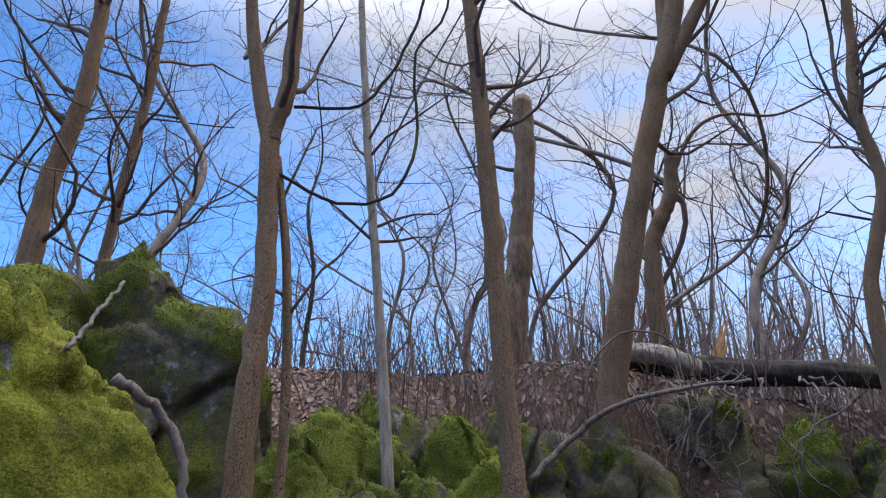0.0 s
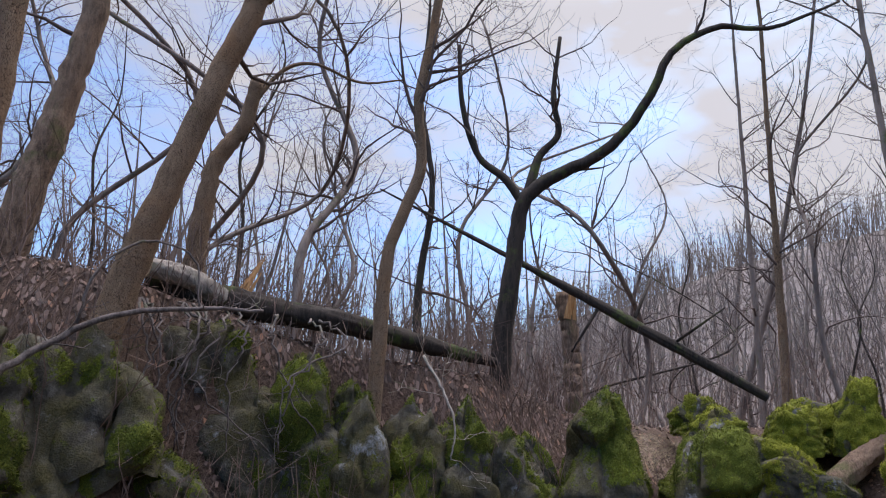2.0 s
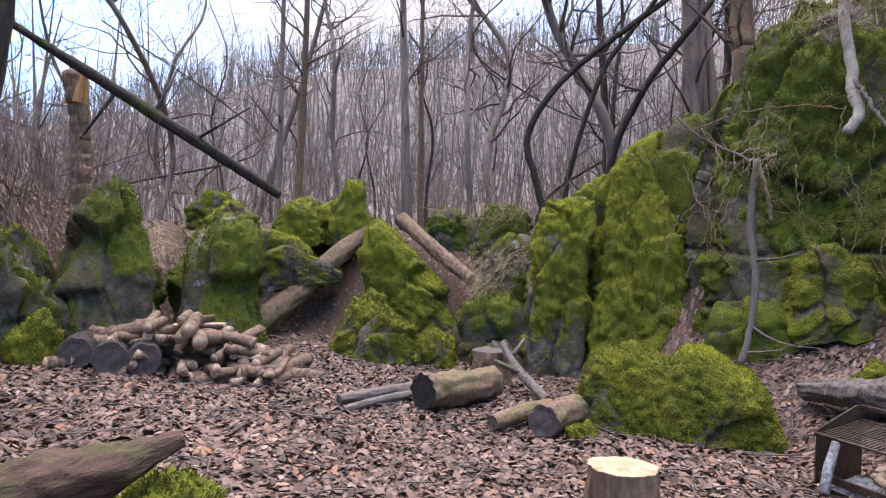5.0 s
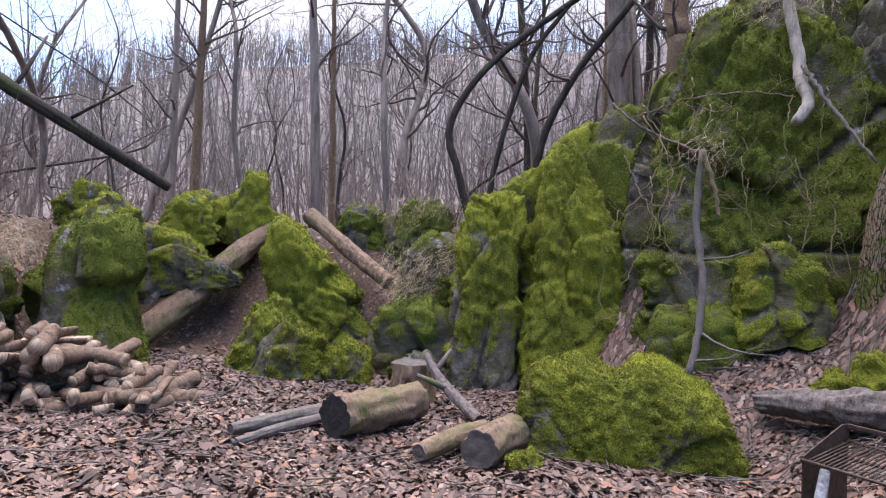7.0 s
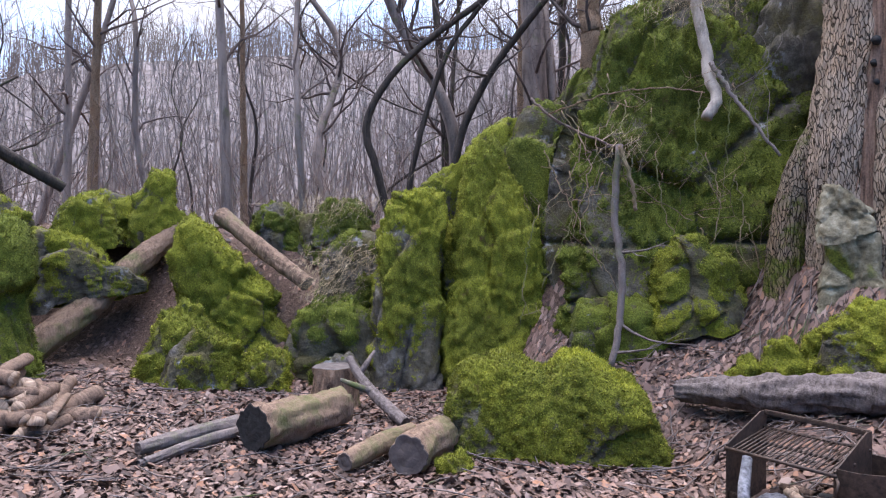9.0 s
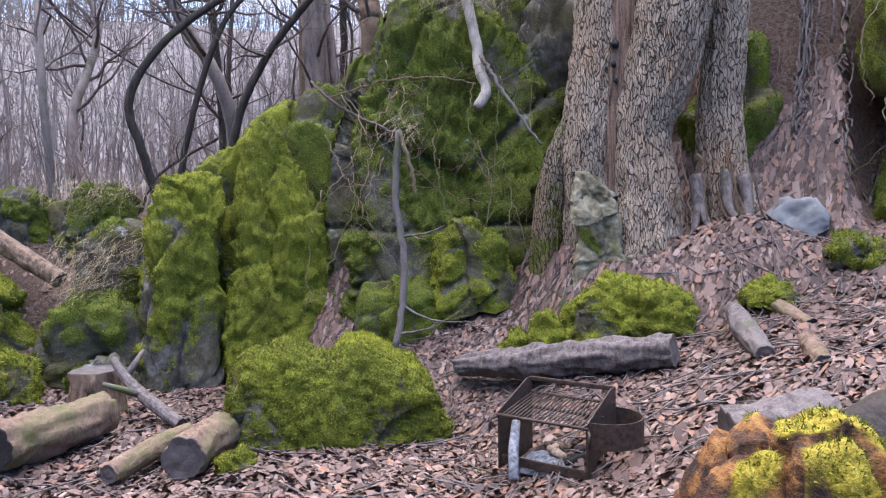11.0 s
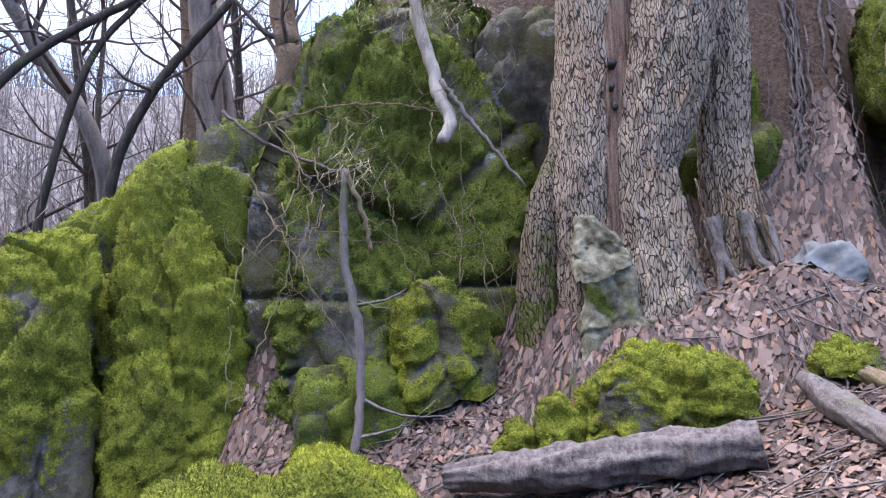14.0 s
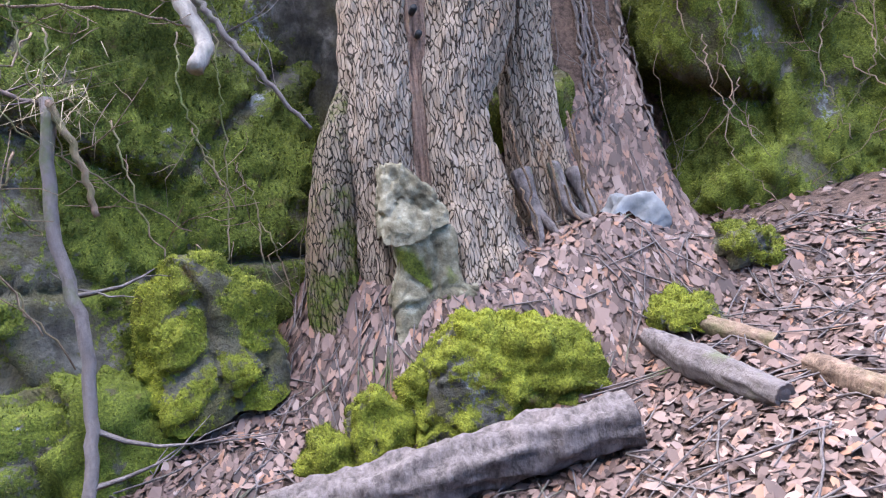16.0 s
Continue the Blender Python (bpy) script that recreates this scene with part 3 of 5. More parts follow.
for i, (x, y, z, hw, hh) in enumerate([(8.6, 6.0, 1.5, 0.4, 0.5), (9.2, 5.3, 1.55, 0.35, 0.55), (9.75, 4.7, 1.6, 0.3, 0.85), (9.9, 5.4, 1.6, 0.45, 0.6), (9.0, 6.6, 1.7, 0.4, 0.5)]):
    rock("rock", (x, y, z), 62, [(-hw, hh * 0.5), (-hw * 0.2, hh), (hw * 0.5, hh * 0.85), (hw, hh * 0.4)], hw * 0.8, "mossy rock on the rise behind the clearing", 24 + i, 0.68, 0.5, grain=72, tuft=3000, group=B)
rock("rock", (6.35, 6.05, 0.25), 45, [(-0.51, 0.2), (-0.43, 0.88), (-0.36, 1.28), (-0.2, 1.62), (0.05, 1.87), (0.22, 1.84), (0.32, 1.58), (0.4, 1.21), (0.5, 0.37)], 0.4, "tall leaning rock with moss and a grey tip", 30, 0.54, 0.4, lean=(0.0, 0.1), grain=140, tuft=11000, shaded=True, group=B, wob=0.06)
rock("rock", (5.45, 5.95, 0.12), 43, [(-0.31, 0.2), (-0.28, 0.38), (-0.14, 0.50), (0.0, 0.60), (0.09, 0.47), (0.13, 0.1)], 0.22, "squat mossy rock by the bank", 31, 0.8, 0.4, grain=72, tuft=5000, group=B)
rock("rock", (5.2, 6.45, 0.3), 38, [(-0.3, 0.7), (0.0, 1.35), (0.3, 1.0)], 0.3, "upright mossy rock in the bank", 32, 0.5, 0.42, grain=80, tuft=4000, shaded=True, group=B)
rock("rock", (4.72, 6.55, 0.4), 36, [(-0.3, 0.9), (0.0, 1.55), (0.3, 0.9)], 0.3, "pointed mossy rock in the bank", 33, 0.5, 0.42, grain=80, tuft=4000, shaded=True, group=B)
rock("rock", (4.15, 6.85, 0.4), 32, [(-0.38, 0.9), (0.05, 1.4), (0.38, 0.9)], 0.3, "grey rock in the bank, partly mossy", 34, 0.42, 0.4, lean=(0.12, 0.1), grain=80, tuft=3000, shaded=True, group=B)
rock("rock", (3.55, 6.75, 0.1), 30, [(-0.3, 1.3), (0.0, 1.75), (0.3, 1.1)], 0.4, "dark upright rock pillar with moss", 35, 0.48, 0.4, grain=96, tuft=6000, shaded=True, group=B)
rock("rock", (2.95, 7.2, 0.0), 25, [(-0.48, 1.7), (-0.3, 2.2), (0.0, 2.34), (0.3, 2.1), (0.46, 1.5)], 0.5, "tall dark rock pillar with moss", 36, 0.46, 0.34, grain=130, tuft=9000, shaded=True, group=B)
rock("rock", (3.62, 7.25, 0.0), 30, [(-0.34, 1.6), (0.0, 2.05), (0.34, 1.5)], 0.42, "dark rock in the cliff under the bank edge", 226, 0.5, 0.36, grain=100, tuft=6000, shaded=True, group=B)
rock("rock", (4.3, 7.2, 0.0), 32, [(-0.4, 1.4), (0.05, 1.9), (0.4, 1.3)], 0.42, "dark rock in the cliff under the bank edge", 227, 0.52, 0.36, grain=100, tuft=6000, shaded=True, group=B)
rock("rock", (2.0, 7.6, 0.0), 16, [(-0.85, 1.9), (-0.4, 2.45), (0.4, 2.5), (0.8, 2.0)], 0.55, "pale streaked rock face under the fallen tree", 37, 0.22, 0.32, grain=150, tuft=5000, shaded=True, group=B)
rock("rock", (0.9, 7.45, 0.6), 8, [(-0.6, 1.0), (0.0, 1.6), (0.6, 1.3)], 0.5, "rock in the bank with patches of moss", 38, 0.4, 0.42, tuft=4000, shaded=True, group=B)
rock("rock", (-0.6, 7.0, 1.0), -5, [(-0.5, 0.8), (-0.1, 1.35), (0.4, 1.1), (0.6, 0.6)], 0.45, "bright mossy rock on the bank", 39, 0.85, 0.5, tuft=7000, shaded=True, group=B)
rock("rock", (-1.35, 6.6, 1.0), -12, [(-0.4, 0.8), (0.0, 1.55), (0.4, 0.8)], 0.4, "mossy rock on the bank", 40, 0.8, 0.5, tuft=6000, shaded=True, group=B)
rock("rock", (-1.6, 5.3, 0.6), -20, [(-0.5, 1.2), (-0.1, 1.6), (0.6, 0.8)], 0.4, "mossy rock below the twin tree", 41, 0.75, 0.5, tuft=6000, shaded=True, group=B)
rock("boulder", (-3.1, 5.75, 1.0), -30, [(-1.5, 2.3), (-1.01, 2.5), (-0.63, 2.54), (-0.42, 2.6), (-0.21, 2.81), (0.06, 2.5), (0.22, 2.3), (0.53, 2.18), (0.71, 1.78), (0.95, 1.1)], 0.8, "large peaked boulder dark with moss", 42, 0.56, 0.36, grain=190, tuft=22000, shaded=True, group=B)
rock("boulder", (-2.75, 3.45, 0.2), -38, [(-1.2, 2.5), (-0.5, 2.7), (0.02, 2.6), (0.12, 2.46), (0.34, 2.26), (0.59, 2.12), (0.71, 1.9), (0.92, 1.64), (1.12, 1.2)], 0.7, "great round boulder covered in yellow-green moss", 43, 0.88, 0.42, grain=190, tuft=44000, tuft_size=0.015, group=B, wob=0.05, crack=0.6)
rock("rock", (2.3, 3.5, 0.05), 32, [(-0.19, 0.6), (-0.08, 0.88), (0.10, 0.98), (0.2, 0.7)], 0.2, "standing mossy stone with a pale bare top", 44, 0.62, 0.45, lean=(0.15, 0.0), grain=96, tuft=12000, tuft_size=0.015, group=B)
rock("rock", (1.05, 2.95, 0.05), 12, [(-0.5, 0.7), (-0.1, 0.95), (0.3, 0.85), (0.55, 0.4)], 0.4, "rounded mossy stone with a pale spot", 45, 0.85, 0.5, grain=96, tuft=14000, tuft_size=0.014, group=B)
rock("rock", (2.98, 2.47, -0.02), 60, [(-0.3, 0.2), (0.0, 0.34), (0.3, 0.2)], 0.24, "mossy stone under the log bench", 46, 0.8, 0.5, grain=64, tuft=4000, tuft_size=0.022, group=B)
rock("rock", (6.03, -2.33, 0.42), 128, [(-0.52, 0.3), (-0.45, 0.55), (-0.06, 0.62), (0.32, 0.58), (0.49, 0.4), (0.52, 0.2)], 0.34, "low rock padded with bright moss", 47, 0.76, 0.45, grain=170, tuft=26000, tuft_size=0.013, group=B, wob=0.06, crack=0.7)
for i, (x, y, hw, hh) in enumerate([(6.45, -1.75, 0.16, 0.3), (6.3, -1.93, 0.1, 0.22), (6.6, -1.55, 0.13, 0.2), (5.35, -3.0, 0.2, 0.14), (5.15, -3.55, 0.2, 0.22), (5.58, 0.70, 0.11, 0.17)]):
    rock("stone", (x, y, ground_at(x, y) - 0.04), 120, [(-hw, hh * 0.6), (0, hh), (hw, hh * 0.5)], hw, "small mossy stone in the leaf litter", 50 + i, 0.78, 0.6, grain=48, tuft=4000, tuft_size=0.012, group=B)
rock("crag", (5.36, -5.67, 0.6), 138, [(-1.15, 2.6), (-1.1, 3.2), (0.0, 3.9), (0.9, 3.8), (1.1, 3.0)], 0.9, "dark mossy rock wall beside the big tree", 60, 0.66, 0.34, lump=0.12, grain=260, tuft=44000, wob=0.10, crack=0.7, shaded=True, group=B)
rock("crag", (3.9, -6.2, 0.5), 150, [(-0.95, 2.6), (-0.7, 3.6), (0.5, 3.8), (1.2, 3.4)], 0.8, "mossy rock wall with hanging grass", 61, 0.68, 0.36, lump=0.12, grain=190, tuft=24000, wob=0.10, crack=0.7, shaded=True, group=B)
rock("rock", (6.85, -3.85, 1.2), 125, [(-0.35, 1.6), (0.1, 2.2), (0.36, 2.1), (0.48, 1.5), (0.54, 0.5)], 0.35, "mossy rock behind the big tree", 62, 0.62, 0.4, tuft=8000, shaded=True, group=B)
rock("stone", (5.92, -3.82, ground_at(5.92, -3.82) - 0.02), 128, [(-0.24, 0.10), (-0.14, 0.24), (0.14, 0.25), (0.22, 0.10)], 0.17, "bare blue-grey stone lying on leaves", 64, 0.0, 0.2, grain=48, tuft=0, mat=M_GREY_STONE, group=B)
for i, (x, y, z, s) in enumerate([(8.7, 2.15, 0.2, 0.5), (9.3, 1.9, 0.9, 0.55), (10.1, 2.4, 1.4, 0.5), (10.3, 3.2, 1.5, 0.4), (8.15, 1.95, 0.0, 0.26)]):
    rock("rock", (x, y, z), 80, [(-s, s * 0.9), (-s * 0.3, s * 1.35), (s * 0.4, s * 1.3), (s, s * 0.8)], s * 0.7, "mossy ledge rock with hanging dry grass", 70 + i, 0.6, 0.4, grain=80, tuft=5000, shaded=True, group=B)

for i, (x, y, z, w, h, mo) in enumerate([(-1.42, 5.7, 0.8, 0.62, 1.62, 0.72), (-0.95, 6.25, 1.0, 0.5, 1.45, 0.66), (-0.42, 5.95, 0.7, 0.46, 1.62, 0.68), (-0.75, 5.45, 0.6, 0.42, 1.25, 0.75), (0.02, 6.3, 0.8, 0.42, 1.5, 0.55), (-0.2, 5.3, 0.5, 0.36, 1.15, 0.6), (0.5, 6.5, 0.6, 0.4, 1.6, 0.45)]):
    rock("rock", (x, y, z), -6, [(-w, h * 0.8), (-w * 0.5, h), (w * 0.1, h * 0.92), (w * 0.6, h * 0.8), (w, h * 0.55)], w * 0.8, "mossy ledge rock on the leafy shoulder", 230 + i, mo, 0.38, lean=(0.06, 0.12), grain=100, tuft=7000, shaded=True, group=B)
rock("crag", (7.95, -2.65, 0.9), 112, [(-0.75, 2.4), (-0.3, 3.1), (0.3, 3.2), (0.7, 2.6)], 0.5, "bare grey rock behind the big tree", 97, 0.12, 0.34, grain=130, tuft=3000, shaded=True, group=B)

# ---------------------------------------------------------------- trees


def grow(soup, rng, start, way, length, radius, depth, twist=0.25, lift=0.10, kids=4, sides=5):
    """A bare branch with its side branches."""
    n = max(3, int(3 + length * 2.2))
    pts, d = [np.array(start, float)], np.array(way, float) / np.linalg.norm(way)
    step = length / n
    for _ in range(n):
        d = d + rng.normal(size=3) * twist + np.array([0, 0, lift])
        d /= np.linalg.norm(d)
        pts.append(pts[-1] + d * step)
    pts = np.array(pts)
    rad = radius * (1 - 0.8 * np.linspace(0, 1, n + 1) ** 0.9)
    soup.tube(pts, np.maximum(rad, 0.0025), sides=3 if depth < 2 else max(3, sides), cap=False)
    if depth <= 0:
        return
    for _ in range(kids):
        i = int(rng.integers(max(1, n // 4), n + 1))
        i = min(i, n)
        base = pts[i] - pts[i - 1]
        off = base / (np.linalg.norm(base) + 1e-9) * 0.6 + rng.normal(size=3) * 0.65
        off[2] = off[2] * 0.6 + 0.15
        grow(soup, rng, pts[i], off, length * rng.uniform(0.35, 0.65), max(rad[i] * 0.62, 0.003), depth - 1, twist, lift, max(2, kids - 1), sides - 1)


def tree(name, ctrl, r0, r1, mat, label, seed, limbs=10, limb_from=0.35, limb_len=1.6, depth=2, extra=(), sides=14, bark=0.10, group="trees round the clearing", twig=None, flare=0.0, kids=4, category="tree", rings=40, grain=(7.0, 1.3)):
    """A bare tree whose stem runs through ctrl, with limbs; extra: more stems (points, first and last radius)."""
    rng = np.random.default_rng(seed)
    base = np.array(ctrl[0], float)
    top = new(name)
    top.location = base
    tagged(top, label, category, group)
    n = rings
    pts = spline(np.array(ctrl, float) - base, n)
    pts[1:-1] += rng.normal(size=(n - 2, 3)) * r0 * (0.06 if n < 60 else 0.004)
    rad = r0 + (r1 - r0) * np.linspace(0, 1, n) ** 0.8
    run = np.linspace(0, 1, n)
    rad = rad * (1 + flare * np.exp(-run * 14))
    pts = np.vstack([pts[0] - np.array([0, 0, 0.9]), pts])
    rad = np.r_[rad[0] * 1.1, rad]
    s, stems = Soup(), []
    s.tube(pts, rad, sides, True, bark, seed, grain)
    for more, a, b in extra:
        k = max(24, rings - 10)
        q = spline(np.array(more, float) - base, k)
        e = Soup()
        e.tube(q, np.linspace(a, b, k), max(8, sides - 4), True, bark, seed + 1, grain)
        stems.append(e)
    part("trunk", s.mesh("trunk", mat), top)
    for e in stems:
        part("stem", e.mesh("stem", mat), top)
    if limbs:
        br = Soup()
        lines = [(pts, rad)] + [(spline(np.array(m, float) - base, 24), np.linspace(a, b, 24)) for m, a, b in extra]
        for k in range(limbs):
            line, lr = lines[k % len(lines)]
            i = int(rng.integers(int(len(line) * limb_from), len(line)))
            way = rng.normal(size=3)
            way[2] = abs(way[2]) * 0.7 + 0.35
            grow(br, rng, line[i], way, limb_len * rng.uniform(0.5, 1.2), min(lr[i] * 0.45, 0.034), depth, kids=kids)
        part("crown", br.mesh("crown", twig or M_TWIG), top, "bare twiggy crown", kind="stuff")
    return top


def up(p, dz, dx=0.0, dy=0.0):
    return (p[0] + dx, p[1] + dy, p[2] + dz)


# bank trees seen first
tree("tree", [(-0.02, 5.32, 1.2), (-0.05, 5.32, 1.8), (-0.10, 5.31, 3.3), (-0.13, 5.3, 4.6), (-0.22, 5.3, 6.3), (-0.35, 5.3, 9)], 0.098, 0.06, M_BARK, "straight grey-brown forest tree on the bank", 101, 10, 0.6, 1.6, flare=0.2, sides=20)
tree("tree", [(-1.84, 4.44, 1.2), (-1.80, 4.44, 2.2), (-1.72, 4.46, 3.2), (-1.74, 4.46, 4.25), (-1.62, 4.46, 4.75), (-1.62, 4.46, 6.3), (-1.7, 4.4, 8.5)], 0.095, 0.05, M_BARK, "forked bare tree wrapped with vines", 102, 12, 0.45, 1.5, extra=[([(-1.74, 4.46, 4.2), (-1.86, 4.46, 4.7), (-1.98, 4.46, 5.6), (-2.05, 4.5, 7.5)], 0.07, 0.035), ([(-1.62, 4.6, 1.3), (-1.58, 4.6, 2.2), (-1.60, 4.56, 3.2), (-1.7, 4.5, 4.1)], 0.035, 0.03)], sides=18)
tree("tree", [(-0.98, 5.47, 1.4), (-1.08, 5.45, 3.2), (-1.20, 5.43, 5.0), (-1.3, 5.4, 7.5)], 0.05, 0.028, M_BARK_PALE, "slender young bare tree", 103, 8, 0.4, 1.2)
tree("tree", [(-4.75, 6.2, 2.9), (-4.70, 6.2, 4.6), (-4.45, 6.2, 6.0), (-4.4, 6.2, 8)], 0.12, 0.08, M_BARK, "bare tree above the mossy boulders", 104, 14, 0.2, 2.2)
tree("tree", [(-4.70, 7.4, 3.9), (-4.62, 7.4, 5.0), (-4.4, 7.4, 6.8), (-4.3, 7.4, 9)], 0.075, 0.05, M_BARK, "slender bare tree above the mossy boulders", 105, 12, 0.25, 2.0)
tree("dead_tree", [(0.10, 7.7, 2.6), (0.18, 7.7, 3.6), (0.32, 7.7, 4.6), (0.42, 7.68, 5.6), (0.44, 7.68, 6.4)], 0.16, 0.12, M_ROT, "broken-off dead trunk with peeling bark", 106, 2, 0.6, 0.8, sides=18, bark=0.14)
tree("tree", [(0.80, 6.62, 1.6), (1.0, 6.58, 2.7), (1.32, 6.5, 4.0), (1.75, 6.4, 5.6), (2.1, 6.3, 6.8), (2.3, 6.2, 8.5)], 0.155, 0.09, M_BARK, "leaning tree with spreading upper limbs", 107, 14, 0.55, 2.0, extra=[([(1.85, 6.38, 5.8), (2.25, 6.3, 6.5), (2.7, 6.2, 7.3), (3.2, 6.1, 8.4)], 0.09, 0.04), ([(1.9, 6.35, 6.1), (2.0, 6.5, 7.2), (2.1, 6.6, 8.6)], 0.07, 0.03)], sides=20)
tree("dead_tree", [(1.93, 8.1, 2.5), (1.9, 8.1, 3.6), (1.98, 8.1, 4.5), (2.25, 8.05, 5.1), (2.33, 8.0, 5.7)], 0.13, 0.08, M_BARK, "crooked broken trunk with a side limb", 108, 3, 0.5, 1.2, extra=[([(2.28, 8.02, 5.3), (2.6, 7.9, 5.9), (3.0, 7.8, 6.1), (3.6, 7.7, 6.0), (4.2, 7.6, 6.2)], 0.03, 0.012)])
tree("tree", [(3.62, 6.72, 0.9), (3.60, 6.72, 1.6), (3.62, 6.7, 2.6), (3.66, 6.7, 3.5), (3.95, 6.6, 4.5), (3.88, 6.6, 5.4), (4.05, 6.6, 6.4), (4.1, 6.5, 8.0)], 0.09, 0.05, M_BARK, "winding bare tree growing from the bank foot", 109, 10, 0.55, 1.5, flare=0.4, sides=18)
tree("oak_tree", [(6.0, 7.62, 2.0), (6.06, 7.6, 3.0), (6.2, 7.5, 4.2), (6.26, 7.43, 4.85), (6.6, 7.1, 5.25), (7.1, 6.6, 5.6), (7.45, 6.1, 6.3), (7.7, 5.75, 7.1), (8.3, 5.3, 7.5), (9.0, 5.0, 7.6), (10.2, 4.5, 8.3)], 0.16, 0.02, M_BARK_DARK, "dark crooked tree with a long bent limb", 110, 16, 0.4, 1.5, extra=[([(6.26, 7.43, 4.8), (6.05, 7.6, 5.2), (5.75, 7.9, 5.6), (5.5, 8.0, 6.4), (5.4, 8.0, 7.4)], 0.07, 0.03), ([(6.3, 7.4, 4.95), (6.5, 7.35, 5.6), (6.75, 7.2, 6.0), (6.65, 7.2, 6.6), (6.7, 7.1, 7.6)], 0.07, 0.03)], sides=18)
tree("dead_tree", [(8.33, 8.5, 2.1), (8.3, 8.52, 2.9), (8.22, 8.6, 3.9)], 0.16, 0.13, M_ROT, "broken trunk still holding its fallen top", 111, 0, sides=16, bark=0.16)
# the big tree at the foot of the crag
def big_tree():
    base = np.array([6.6, -2.65, 0.8])
    ob = new("big_tree")
    ob.location = base
    tagged(ob, "great old tree of fused stems with ridged grey bark", "tree", "trees round the clearing")

    def stem(name, ctrl, radii, mat, label="", sides=110, rings=190, bark=0.09, grain=(6.0, 5.0), seed=0, lobes=0.0):
        pts = spline(np.array(ctrl, float) - base, rings)
        rad = np.interp(np.linspace(0, 1, rings), np.linspace(0, 1, len(radii)), radii)
        t = Soup()
        t.tube(pts, rad, sides, True, bark, seed, grain)
        v = np.concatenate(t.v)
        axis = np.repeat(pts, sides, 0)
        away = v - axis
        run = np.repeat(np.linspace(0, 1, rings), sides)
        lump = 0.5 * vnoise(v * np.array([3.2, 3.2, 0.9]) + seed, seed + 40) + lobes * np.exp(-run * 9) * np.abs(vnoise(v * np.array([5.0, 5.0, 1.2]), seed + 41))
        t.v = [axis + away * (1 + 0.16 * lump)[:, None]]
        return part(name, t.mesh(name, mat), ob, label)

    stem("stem", [(6.50, -2.76, 0.5), (6.50, -2.73, 1.12), (6.52, -2.71, 1.82), (6.54, -2.68, 2.29), (6.46, -2.79, 2.75), (6.38, -2.89, 3.21), (6.2, -3.1, 4.4), (6.1, -3.2, 6.5)], [0.50, 0.36, 0.28, 0.265, 0.30, 0.32, 0.30, 0.26], M_RIDGED, seed=112, lobes=3.0)
    stem("stem", [(6.80, -2.33, 0.6), (6.79, -2.33, 1.25), (6.79, -2.33, 1.83), (6.77, -2.35, 2.32), (6.75, -2.38, 2.79), (6.73, -2.41, 3.26), (6.7, -2.45, 4.6), (6.7, -2.5, 6.5)], [0.30, 0.25, 0.24, 0.25, 0.225, 0.22, 0.2, 0.18], M_RIDGED, "dead stem with loose bark", seed=113)
    stem("stem", [(6.42, -3.50, 0.8), (6.39, -3.46, 1.58), (6.40, -3.43, 2.0), (6.42, -3.42, 2.54), (6.38, -3.44, 3.26), (6.3, -3.5, 6.5)], [0.36, 0.27, 0.21, 0.19, 0.19, 0.17], M_RIDGED, seed=114, lobes=2.0)
    stem("buttress_root", [(7.0, -1.97, 0.5), (6.97, -1.98, 1.06), (6.95, -2.01, 1.61), (6.91, -2.08, 2.05), (6.84, -2.2, 2.45), (6.8, -2.32, 2.75)], [0.19, 0.16, 0.145, 0.135, 0.10, 0.05], M_BUTTRESS, "mossy buttress root", 64, 90, seed=115)
    stem("torn_wood", [(6.66, -2.50, 1.7), (6.65, -2.51, 2.3), (6.62, -2.54, 2.9), (6.60, -2.58, 3.6), (6.5, -2.7, 5.0)], [0.19, 0.18, 0.17, 0.15, 0.1], M_TORN, "torn reddish wood bare of bark", 72, 120, 0.12, (9.0, 2.2), 116)
    # pecked holes as solid black plugs, whose colour stands in for the shade inside
    for k, (x, y, z, r) in enumerate([(6.415, -2.385, 3.03, 0.032), (6.42, -2.37, 2.86, 0.022), (6.43, -2.40, 2.72, 0.02)]):
        s = Soup()
        a = np.array([x, y, z]) - base
        s.tube(np.array([a, a + np.array([0.10, -0.07, 0.0])]), [r, r * 0.8], 12, True, 0.1, k)
        part("woodpecker_hole", s.mesh("woodpecker_hole", M_CHAR), ob, "dark hole pecked into the dead wood")
    rng = np.random.default_rng(17)
    for k in range(7):
        a = rng.uniform(-0.5, 1.0)
        foot = np.array([6.15 + 0.55 * (0.5 - a) * 0.6, -2.85 - 0.5 * a, 0.0])
        far = foot + np.array([-0.35 + rng.normal() * 0.15, 0.18 + rng.normal() * 0.25, 0.0])
        line = np.array([foot + (0.16, -0.1, ground_at(*foot[:2]) + 0.42), foot + (0, 0, ground_at(*foot[:2]) + 0.1), far + (0, 0, ground_at(*far[:2]) - 0.05)])
        s = Soup()
        q = spline(line - base, 18)
        s.tube(q, np.linspace(0.055, 0.018, 18), 10, True, 0.16, k, (3.0, 8.0))
        part("root", s.mesh("root", M_DEAD), ob)


big_tree()
